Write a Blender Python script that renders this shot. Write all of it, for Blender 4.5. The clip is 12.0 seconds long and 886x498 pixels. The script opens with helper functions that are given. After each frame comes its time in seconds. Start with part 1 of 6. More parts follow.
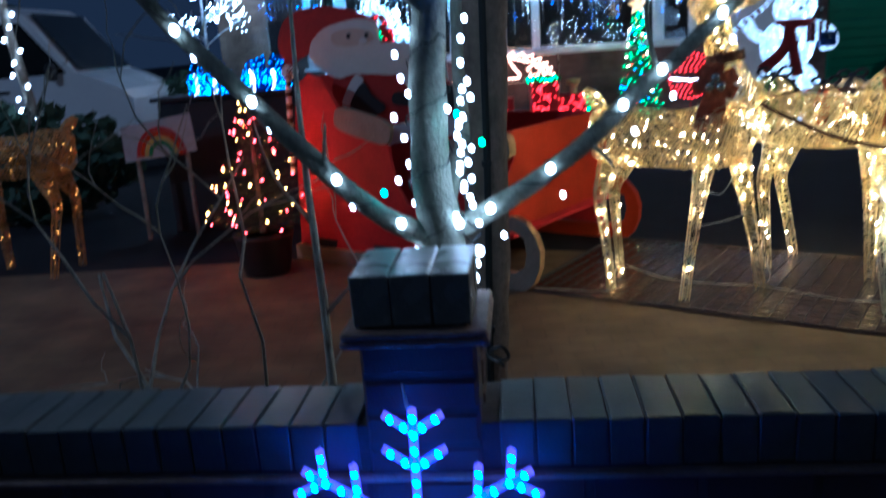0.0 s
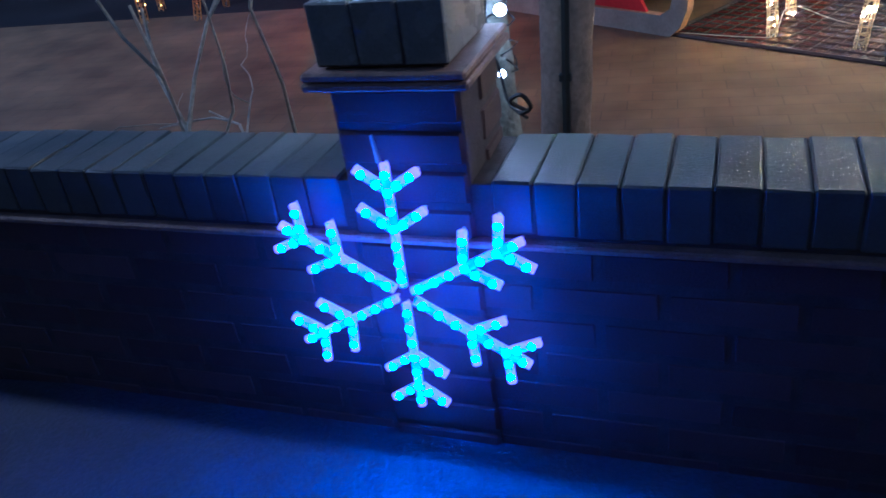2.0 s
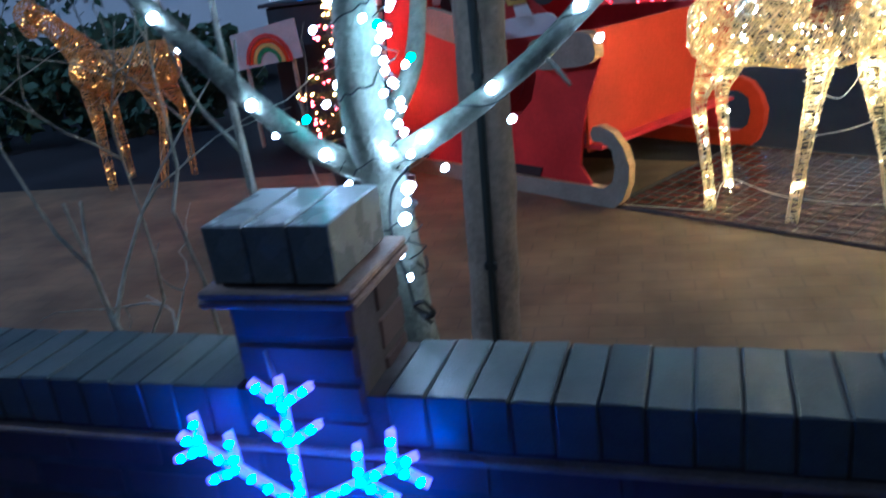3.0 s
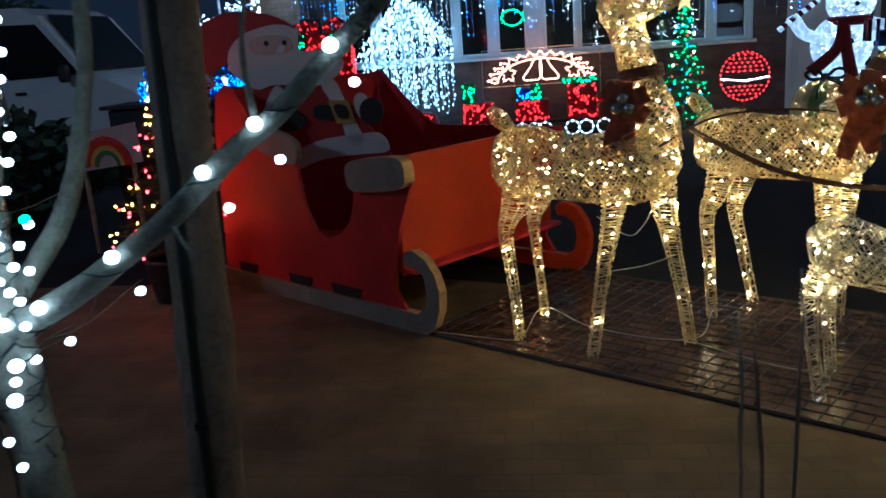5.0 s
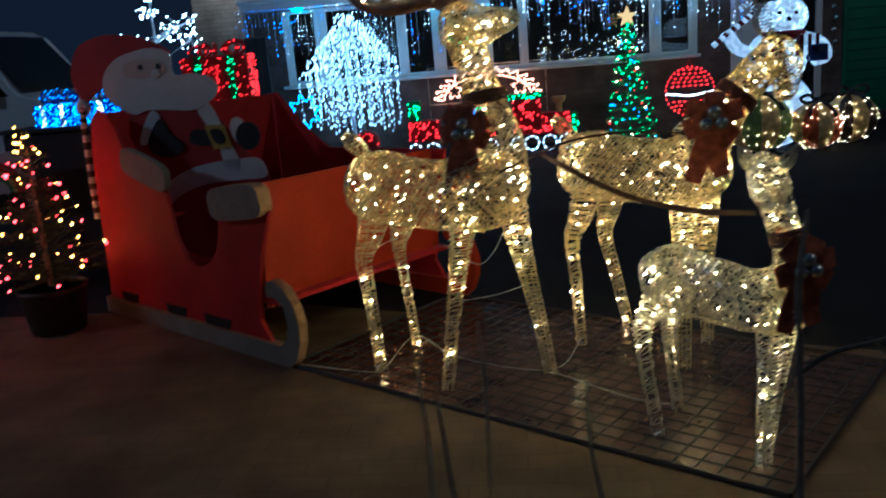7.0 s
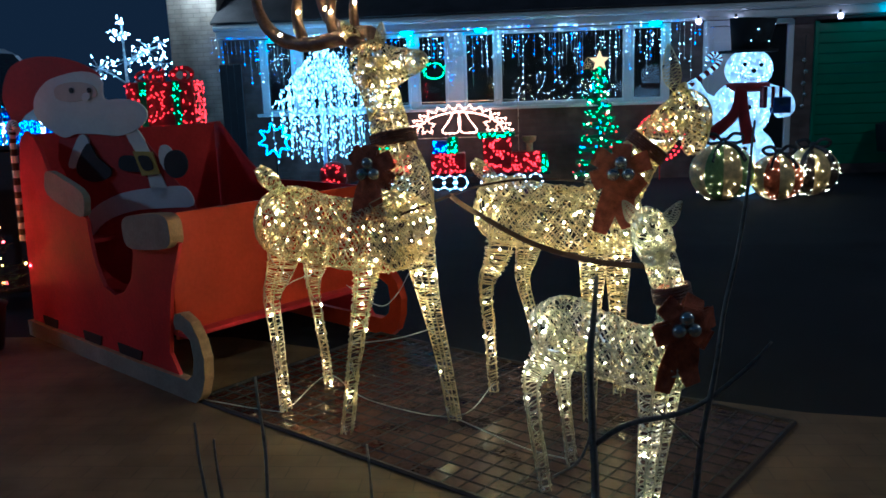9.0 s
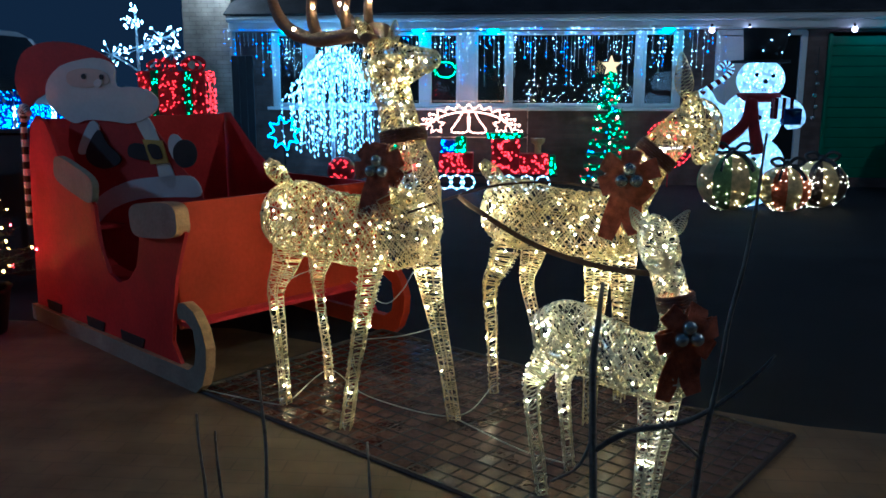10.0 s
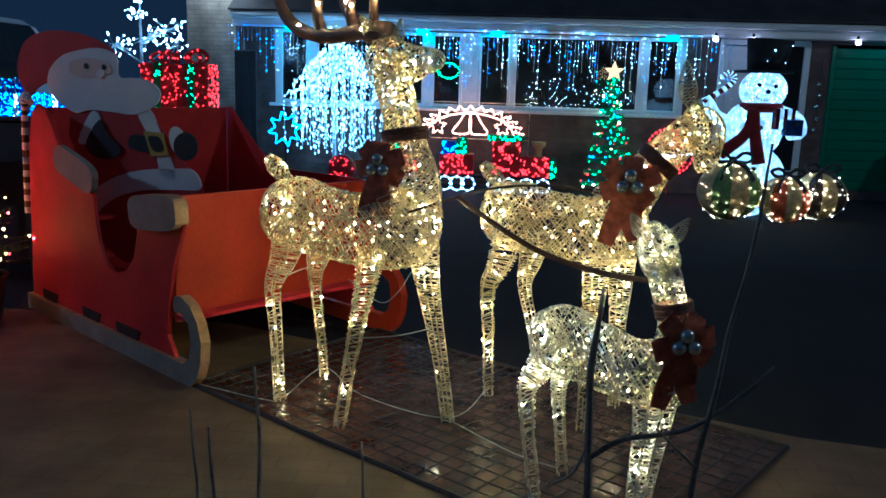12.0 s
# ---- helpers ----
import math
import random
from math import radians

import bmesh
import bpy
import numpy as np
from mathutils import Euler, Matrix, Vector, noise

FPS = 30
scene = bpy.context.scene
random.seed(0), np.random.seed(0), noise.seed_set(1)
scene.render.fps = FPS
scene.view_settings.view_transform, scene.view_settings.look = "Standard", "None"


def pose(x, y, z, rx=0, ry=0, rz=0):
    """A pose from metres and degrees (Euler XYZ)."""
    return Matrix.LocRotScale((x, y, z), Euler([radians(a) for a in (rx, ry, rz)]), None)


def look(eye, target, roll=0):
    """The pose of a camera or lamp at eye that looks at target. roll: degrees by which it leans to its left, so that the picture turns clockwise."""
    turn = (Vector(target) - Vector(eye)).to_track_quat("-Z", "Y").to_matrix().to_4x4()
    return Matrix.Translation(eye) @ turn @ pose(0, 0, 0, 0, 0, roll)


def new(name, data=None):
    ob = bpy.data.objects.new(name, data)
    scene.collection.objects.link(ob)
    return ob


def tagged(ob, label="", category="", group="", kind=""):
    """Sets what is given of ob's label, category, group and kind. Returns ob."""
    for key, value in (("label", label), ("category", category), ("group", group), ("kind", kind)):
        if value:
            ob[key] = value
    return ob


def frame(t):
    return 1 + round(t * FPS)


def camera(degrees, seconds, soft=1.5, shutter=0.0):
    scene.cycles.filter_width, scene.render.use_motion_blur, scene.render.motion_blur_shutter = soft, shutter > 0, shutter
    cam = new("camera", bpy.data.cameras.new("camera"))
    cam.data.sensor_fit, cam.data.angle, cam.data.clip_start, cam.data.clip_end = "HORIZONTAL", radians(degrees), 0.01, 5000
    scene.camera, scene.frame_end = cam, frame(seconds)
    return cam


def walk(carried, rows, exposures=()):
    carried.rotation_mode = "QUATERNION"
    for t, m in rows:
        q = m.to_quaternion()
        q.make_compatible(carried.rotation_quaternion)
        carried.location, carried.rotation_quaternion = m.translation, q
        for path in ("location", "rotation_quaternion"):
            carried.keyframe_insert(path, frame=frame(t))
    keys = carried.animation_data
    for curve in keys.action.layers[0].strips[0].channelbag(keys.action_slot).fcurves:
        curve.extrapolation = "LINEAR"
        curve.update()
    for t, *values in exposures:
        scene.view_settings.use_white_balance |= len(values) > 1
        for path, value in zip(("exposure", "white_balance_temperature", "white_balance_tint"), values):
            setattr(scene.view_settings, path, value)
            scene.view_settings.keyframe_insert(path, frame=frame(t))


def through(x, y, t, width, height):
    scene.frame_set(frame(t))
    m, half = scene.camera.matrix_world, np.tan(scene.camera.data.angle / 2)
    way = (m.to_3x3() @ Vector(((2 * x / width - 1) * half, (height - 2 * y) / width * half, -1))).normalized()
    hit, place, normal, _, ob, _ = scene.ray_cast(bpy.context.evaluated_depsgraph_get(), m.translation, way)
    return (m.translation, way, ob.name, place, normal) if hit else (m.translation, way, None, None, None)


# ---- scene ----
cam = camera(56.8, 12.0, soft=1.6, shutter=0.6)
METRES, EYE, TILT, LEAN, TURN = 2.25, 1.422, -14.4, 4.01, 0.0
ROWS = [
    (0.0, 0.0, 0.0, 0.0, 0.0, 0.0, -0.0),
    (0.5, 0.0725, 0.028, -0.0143, 4.55, -6.34, -0.35),
    (1.0, 0.107, 0.0707, -0.0229, 10.31, -11.88, 0.78),
    (1.5, 0.1178, 0.1118, -0.023, 12.27, -14.46, 0.56),
    (2.0, 0.1568, 0.1336, -0.0184, 13.46, -17.21, 0.06),
    (2.5, 0.1916, 0.1397, 0.0086, 13.33, -11.57, 0.93),
    (3.0, 0.2221, 0.1498, 0.0335, 12.19, -7.07, 0.21),
    (5.0, 0.4306, 0.2592, 0.102, 6.04, -0.49, -1.38),
    (5.5, 0.4815, 0.282, 0.1119, 6.31, -0.63, -0.87),
    (6.0, 0.5095, 0.3048, 0.1174, 5.65, -0.33, -1.01),
    (6.5, 0.6019, 0.3166, 0.1166, 5.64, -0.65, -2.05),
    (7.0, 0.6806, 0.3371, 0.1357, 4.79, 0.55, -0.56),
    (7.5, 0.7651, 0.3576, 0.1434, 2.48, 2.52, -1.69),
    (9.5, 0.8284, 0.3713, 0.1593, 4.36, 2.81, -3.76),
    (10.0, 0.8252, 0.3698, 0.159, 3.93, 2.77, -5.17),
    (10.5, 0.8219, 0.3744, 0.159, 3.98, 2.64, -5.81),
    (11.0, 0.8242, 0.3755, 0.1597, 3.83, 2.74, -6.31),
    (11.5, 0.8237, 0.374, 0.1596, 3.76, 2.82, -6.74),
    (12.0, 0.8226, 0.3732, 0.1591, 3.67, 2.85, -6.85),
]
EXPOSURES = [(0.0, 1.2, 4550, 12), (0.5, 2.6, 4450, 18), (1.0, 4.0, 4500, 26), (1.5, 3.7, 4450, 26), (2.0, 2.6, 4350, 26), (2.5, 3.05, 4400, 22), (3.0, 2.5, 4400, 10), (3.2, 2.2, 4450, 10), (4.8, 0.6, 4850, 8), (5.5, 0.5, 4950, 8), (6.5, 0.15, 4900, 7), (7.2, 0.25, 4700, 6), (9.5, 0.75, 4150, -1), (10.5, 0.85, 4050, -1), (12.0, 0.95, 4180, 0)]
walk(cam, [(t, pose(0, 0, EYE, TILT, LEAN, TURN) @ pose(METRES * x, METRES * y, METRES * z, 90 + pitch, roll, yaw)) for t, x, y, z, yaw, pitch, roll in ROWS], EXPOSURES)

# ---- world and light ----
world = bpy.data.worlds.new("night_sky")
scene.world = world
world.use_nodes = True
wbg = world.node_tree.nodes["Background"]
wbg.inputs["Color"].default_value = (0.10, 0.15, 0.24, 1)
wbg.inputs["Strength"].default_value = 0.065


def lamp(name, kind, place, power, colour, size=0.1, target=None):
    data = bpy.data.lights.new(name, kind)
    data.energy, data.color = power, colour
    if kind == "POINT":
        data.shadow_soft_size = size
    ob = new(name, data)
    ob.matrix_world = look(place, target) if target else pose(*place)
    return ob


# unseen warm lamp added well along to the right, behind the wall's line
lamp("unseen_right_lamp", "POINT", (10.5, 4.6, 6.5), 215, (1.0, 0.80, 0.58), 0.25)

# unseen cool lamp added on the left to brighten the sledge's near side
lamp("unseen_left_fill", "POINT", (-7.0, 2.6, 4.5), 102, (0.80, 0.90, 1.0), 0.2)

# lamp on the gable end, over the chimney breast
lamp("gable_lamp_light", "POINT", (-3.41, 15.07, 3.36), 22, (1.0, 0.90, 0.74), 0.08)

# ---- materials ----


def mat(name, colour, rough=0.6, metal=0.0, vary=0.25, scale=8.0, fine=60.0, bump=0.15, spec=0.5, piece=0.0, coat=0.0):
    """A surface with stains at one scale and grain at another."""
    m = bpy.data.materials.new(name)
    m.use_nodes = True
    nt = m.node_tree
    b = nt.nodes["Principled BSDF"]
    b.inputs["Metallic"].default_value = metal
    b.inputs["Specular IOR Level"].default_value = spec
    b.inputs["Coat Weight"].default_value = coat
    tc = nt.nodes.new("ShaderNodeTexCoord")
    n1 = nt.nodes.new("ShaderNodeTexNoise")
    n1.inputs["Scale"].default_value, n1.inputs["Detail"].default_value = scale, 5
    n2 = nt.nodes.new("ShaderNodeTexNoise")
    n2.inputs["Scale"].default_value, n2.inputs["Detail"].default_value = fine, 3
    for n in (n1, n2):
        nt.links.new(tc.outputs["Object"], n.inputs["Vector"])
    add = nt.nodes.new("ShaderNodeMath")
    add.operation = "ADD"
    nt.links.new(n1.outputs["Fac"], add.inputs[0])
    half = nt.nodes.new("ShaderNodeMath")
    half.operation = "MULTIPLY"
    half.inputs[1].default_value = 0.5
    nt.links.new(n2.outputs["Fac"], half.inputs[0])
    nt.links.new(half.outputs[0], add.inputs[1])
    last = add
    if piece:
        info = nt.nodes.new("ShaderNodeObjectInfo")
        shift = nt.nodes.new("ShaderNodeMath")
        shift.operation = "MULTIPLY_ADD"
        shift.inputs[1].default_value = piece
        nt.links.new(info.outputs["Random"], shift.inputs[0])
        nt.links.new(add.outputs[0], shift.inputs[2])
        last = shift
    ramp = nt.nodes.new("ShaderNodeMapRange")
    ramp.inputs["From Min"].default_value, ramp.inputs["From Max"].default_value = 0.5, 1.0 + piece
    ramp.inputs["To Min"].default_value, ramp.inputs["To Max"].default_value = 1 - vary, 1 + vary
    nt.links.new(last.outputs[0], ramp.inputs["Value"])
    mul = nt.nodes.new("ShaderNodeVectorMath")
    mul.operation = "SCALE"
    mul.inputs[0].default_value = colour
    nt.links.new(ramp.outputs[0], mul.inputs["Scale"])
    nt.links.new(mul.outputs[0], b.inputs["Base Color"])
    rr = nt.nodes.new("ShaderNodeMapRange")
    rr.inputs["To Min"].default_value, rr.inputs["To Max"].default_value = max(0.02, rough - 0.12), min(1, rough + 0.12)
    nt.links.new(n1.outputs["Fac"], rr.inputs["Value"])
    nt.links.new(rr.outputs[0], b.inputs["Roughness"])
    if bump:
        bp = nt.nodes.new("ShaderNodeBump")
        bp.inputs["Strength"].default_value, bp.inputs["Distance"].default_value = bump, 0.01
        nt.links.new(n2.outputs["Fac"], bp.inputs["Height"])
        nt.links.new(bp.outputs[0], b.inputs["Normal"])
    return m


def brick_mat(name, c1, c2, mortar, width=0.225, height=0.075, gap=0.01, bump=0.6, rough=0.85, axis="XZ"):
    m = mat(name, c1, rough, bump=0)
    nt = m.node_tree
    b = nt.nodes["Principled BSDF"]
    tc = nt.nodes.new("ShaderNodeTexCoord")
    sep = nt.nodes.new("ShaderNodeSeparateXYZ")
    com = nt.nodes.new("ShaderNodeCombineXYZ")
    nt.links.new(tc.outputs["Object"], sep.inputs[0])
    nt.links.new(sep.outputs[axis[0]], com.inputs["X"])
    nt.links.new(sep.outputs[axis[1]], com.inputs["Y"])
    t = nt.nodes.new("ShaderNodeTexBrick")
    t.inputs["Scale"].default_value = 1.0
    t.inputs["Brick Width"].default_value, t.inputs["Row Height"].default_value, t.inputs["Mortar Size"].default_value = width, height, gap / 2
    t.inputs["Color1"].default_value, t.inputs["Color2"].default_value, t.inputs["Mortar"].default_value = (*c1, 1), (*c2, 1), (*mortar, 1)
    nt.links.new(com.outputs[0], t.inputs["Vector"])
    n = nt.nodes.new("ShaderNodeTexNoise")
    n.inputs["Scale"].default_value, n.inputs["Detail"].default_value = 2.5, 6
    nt.links.new(tc.outputs["Object"], n.inputs["Vector"])
    mr = nt.nodes.new("ShaderNodeMapRange")
    mr.inputs["From Min"].default_value, mr.inputs["From Max"].default_value, mr.inputs["To Min"].default_value, mr.inputs["To Max"].default_value = 0.3, 0.7, 0.6, 1.35
    nt.links.new(n.outputs["Fac"], mr.inputs["Value"])
    mul = nt.nodes.new("ShaderNodeVectorMath")
    mul.operation = "SCALE"
    nt.links.new(t.outputs["Color"], mul.inputs[0])
    nt.links.new(mr.outputs[0], mul.inputs["Scale"])
    nt.links.new(mul.outputs[0], b.inputs["Base Color"])
    bp = nt.nodes.new("ShaderNodeBump")
    bp.invert = True
    bp.inputs["Strength"].default_value, bp.inputs["Distance"].default_value = bump, 0.008
    nt.links.new(t.outputs["Fac"], bp.inputs["Height"])
    nt.links.new(bp.outputs[0], b.inputs["Normal"])
    return m


def glow(name, colour, strength):
    m = bpy.data.materials.new(name)
    m.use_nodes = True
    b = m.node_tree.nodes["Principled BSDF"]
    b.inputs["Base Color"].default_value = (*[min(1, c) for c in colour], 1)
    b.inputs["Emission Color"].default_value = (*colour, 1)
    b.inputs["Emission Strength"].default_value = strength
    b.inputs["Roughness"].default_value = 0.4
    return m


def glass_mat(name, colour=(1, 1, 1), rough=0.02, through=1.0):
    m = bpy.data.materials.new(name)
    m.use_nodes = True
    b = m.node_tree.nodes["Principled BSDF"]
    b.inputs["Base Color"].default_value = (*colour, 1)
    b.inputs["Roughness"].default_value = rough
    b.inputs["Transmission Weight"].default_value = through
    return m


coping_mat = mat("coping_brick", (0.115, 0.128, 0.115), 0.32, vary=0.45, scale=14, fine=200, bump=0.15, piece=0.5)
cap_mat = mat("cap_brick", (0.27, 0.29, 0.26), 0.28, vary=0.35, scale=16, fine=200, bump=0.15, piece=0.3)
red_brick_mat = mat("wall_brick", (0.10, 0.065, 0.055), 0.85, vary=0.4, scale=12, fine=200, bump=0.2, piece=0.6)
mortar_mat = mat("mortar", (0.085, 0.07, 0.06), 0.95, vary=0.3, scale=20, fine=200, bump=0.2)
tile_mat = mat("creasing_tile", (0.30, 0.20, 0.14), 0.7, vary=0.35, scale=18, fine=150, bump=0.4)
drive_mat = brick_mat("driveway_paver", (0.175, 0.114, 0.058), (0.15, 0.098, 0.05), (0.122, 0.082, 0.045), 0.2, 0.1, 0.006, 0.2, 0.75, "XY")
tarmac_mat = mat("dark_tarmac", (0.022, 0.023, 0.027), 0.85, vary=0.4, scale=1.5, fine=160, bump=0.35, spec=0.15)
pavement_mat = mat("pavement_asphalt", (0.06, 0.06, 0.062), 0.9, vary=0.3, scale=3, fine=90, bump=0.5)
mat_rubber = mat("mat_rubber", (0.035, 0.022, 0.016), 0.6, vary=0.3, scale=6, fine=80, bump=0.3)
sheet_mat = mat("mat_backing", (0.095, 0.055, 0.038), 0.2, vary=0.4, scale=5, fine=60, bump=0.12)
sledge_red = mat("sledge_red_paint", (0.58, 0.030, 0.030), 0.5, vary=0.18, scale=4, fine=45, bump=0.12, spec=0.25)
sledge_orange = mat("sledge_orange_paint", (0.52, 0.048, 0.006), 0.5, vary=0.15, scale=4, fine=45, bump=0.12, spec=0.2)
sledge_edge = mat("sledge_plywood_edge", (0.50, 0.30, 0.15), 0.7, vary=0.3, scale=20, fine=150, bump=0.2)
sledge_grey = mat("sledge_runner_paint", (0.27, 0.26, 0.20), 0.6, vary=0.25, scale=6, fine=60, bump=0.15)
slot_mat = mat("slot_shade", (0.02, 0.015, 0.015), 0.7, vary=0.2)
santa_red = mat("figure_red_paint", (0.45, 0.03, 0.028), 0.55, vary=0.2, scale=5, fine=50, bump=0.12)
santa_white = mat("figure_white_paint", (0.80, 0.81, 0.82), 0.55, vary=0.08, scale=5, fine=50, bump=0.12)
santa_skin = mat("figure_skin_paint", (0.70, 0.60, 0.54), 0.55, vary=0.08, scale=5, fine=50, bump=0.1)
santa_black = mat("figure_black_paint", (0.03, 0.03, 0.035), 0.5, vary=0.2)
santa_gold = mat("figure_buckle_paint", (0.55, 0.40, 0.10), 0.5, vary=0.2)
wire_mat = mat("champagne_wire", (0.84, 0.70, 0.40), 0.30, 0.85, 0.3, 30, 200, 0.0)
wire_silver = mat("silver_wire", (0.84, 0.78, 0.62), 0.30, 0.85, 0.3, 30, 200, 0.0)
wire_amber = mat("amber_wire", (0.62, 0.36, 0.12), 0.45, 0.4, 0.3, 30, 200, 0.0)
antler_mat = mat("antler_brown", (0.28, 0.14, 0.07), 0.45, vary=0.35, scale=12, fine=80, bump=0.3)
bow_mat = mat("bow_glitter", (0.46, 0.11, 0.045), 0.38, 0.25, 0.55, 30, 320, 0.6)
collar_mat = mat("collar_ribbon", (0.15, 0.062, 0.035), 0.45, 0.1, 0.4, 30, 260, 0.4)
strap_mat = mat("strap_leather", (0.07, 0.035, 0.02), 0.5, vary=0.3)
ball_mat = mat("silver_bauble", (0.62, 0.66, 0.62), 0.22, 0.8, 0.1, 10, 80, 0.0)
cable_white = mat("clear_cable", (0.62, 0.60, 0.52), 0.35, vary=0.1, bump=0)
cable_dark = mat("green_black_cable", (0.012, 0.016, 0.014), 0.5, vary=0.1, bump=0)
bark_mat = mat("pale_bark", (0.21, 0.22, 0.165), 0.75, vary=0.45, scale=14, fine=90, bump=0.6)
twig_mat = mat("twig_bark", (0.30, 0.27, 0.22), 0.85, vary=0.4, scale=20, fine=120, bump=0.4)
twig_pale = mat("pale_twig_bark", (0.34, 0.34, 0.27), 0.8, vary=0.4, scale=20, fine=120, bump=0.4)
post_mat = mat("weathered_post", (0.22, 0.17, 0.12), 0.85, vary=0.4, scale=9, fine=60, bump=0.5)
house_brick = brick_mat("house_brick", (0.15, 0.105, 0.09), (0.115, 0.08, 0.07), (0.115, 0.09, 0.08))
stack_brick = brick_mat("pale_house_brick", (0.40, 0.36, 0.30), (0.34, 0.30, 0.25), (0.25, 0.22, 0.19))
upvc = mat("white_plastic_frame", (0.78, 0.80, 0.80), 0.35, vary=0.06, scale=3, fine=30, bump=0.03)
roof_mat = mat("dark_roof_tile", (0.055, 0.055, 0.06), 0.8, vary=0.4, scale=3, fine=40, bump=0.5)
room_mat = mat("room_shade", (0.06, 0.055, 0.05), 0.9, vary=0.3, scale=2)
pane_mat = glass_mat("window_glass")
garage_green = mat("green_garage_paint", (0.016, 0.17, 0.085), 0.4, vary=0.2, scale=2, fine=40, bump=0.1)
dark_paint = mat("dark_gate_paint", (0.02, 0.022, 0.028), 0.6, vary=0.3)
car_paint = mat("white_car_paint", (0.80, 0.83, 0.86), 0.22, vary=0.05, scale=2, fine=30, bump=0, coat=0.6)
car_glass = mat("dark_car_glass", (0.015, 0.018, 0.02), 0.08, vary=0.1, bump=0)
tyre_mat = mat("tyre_rubber", (0.02, 0.02, 0.02), 0.8, vary=0.2)
alloy_mat = mat("wheel_alloy", (0.45, 0.45, 0.46), 0.35, 0.8, 0.1, bump=0)
ice_mat = mat("clear_acrylic", (0.70, 0.74, 0.78), 0.3, vary=0.25, scale=14, fine=90, bump=0.8)
frost_mat = mat("white_tinsel", (0.72, 0.78, 0.84), 0.5, vary=0.3, scale=18, fine=90, bump=0.8)
needle_mat = mat("green_tinsel", (0.03, 0.20, 0.07), 0.6, vary=0.4, scale=14, fine=90, bump=0.3)
needle_dark = mat("dark_conifer_needles", (0.035, 0.072, 0.042), 0.7, vary=0.5, scale=9, fine=60, bump=0.3)
pot_mat = mat("black_pot", (0.02, 0.02, 0.022), 0.5, vary=0.2)
hat_mat = mat("black_hat_cloth", (0.012, 0.016, 0.02), 0.8, vary=0.3)
scarf_mat = mat("dark_red_scarf", (0.20, 0.012, 0.018), 0.85, vary=0.3, fine=120, bump=0.4)
red_mesh = mat("red_tinsel", (0.42, 0.018, 0.022), 0.5, vary=0.35, scale=14, fine=90, bump=0.4)
blue_mesh = mat("blue_tinsel", (0.02, 0.09, 0.42), 0.5, vary=0.35, scale=14, fine=90, bump=0.4)
gold_cloth = mat("gold_ribbon_cloth", (0.75, 0.55, 0.22), 0.55, vary=0.3, scale=14, fine=120, bump=0.4)
green_cloth = mat("green_ribbon_cloth", (0.26, 0.38, 0.11), 0.6, vary=0.3, scale=14, fine=120, bump=0.4)
redorange_cloth = mat("rust_ribbon_cloth", (0.72, 0.15, 0.04), 0.6, vary=0.3, scale=14, fine=120, bump=0.4)
brown_cloth = mat("brown_ribbon_cloth", (0.10, 0.07, 0.05), 0.6, vary=0.3, scale=14, fine=120, bump=0.4)

warm_glow = glow("warm_white_bulb", (1.0, 0.72, 0.29), 145)
amber_glow = glow("amber_bulb", (1.0, 0.42, 0.05), 3.6)
white_glow = glow("cool_white_bulb", (0.66, 0.88, 1.0), 9)
star_glow = glow("bright_white_bulb", (0.82, 0.94, 1.0), 6)
blue_glow = glow("blue_bulb", (0.03, 0.20, 1.0), 9)
flake_glow = glow("blue_rope_bulb", (0.022, 0.17, 1.0), 56)
flake_tube = glow("blue_rope_tube", (0.20, 0.15, 1.0), 0.5)
red_glow = glow("red_bulb", (1.0, 0.016, 0.018), 5)
green_glow = glow("green_bulb", (0.02, 1.0, 0.22), 5)
teal_glow = glow("teal_bulb", (0.03, 0.85, 0.75), 4)
soffit_glow = glow("teal_spot", (0.03, 0.75, 0.90), 11)
pink_glow = glow("soft_pink_bulb", (1.0, 0.76, 0.84), 4)
parcel_glow = glow("parcel_bulb", (1.0, 0.74, 0.36), 26)
drop_glow = glow("white_drop", (0.50, 0.80, 1.0), 3.6)
peach_glow = glow("peach_rope", (1.0, 0.42, 0.22), 1.6)
silverwhite_glow = glow("white_rope", (0.80, 0.92, 1.0), 9)

# ---- mesh building ----


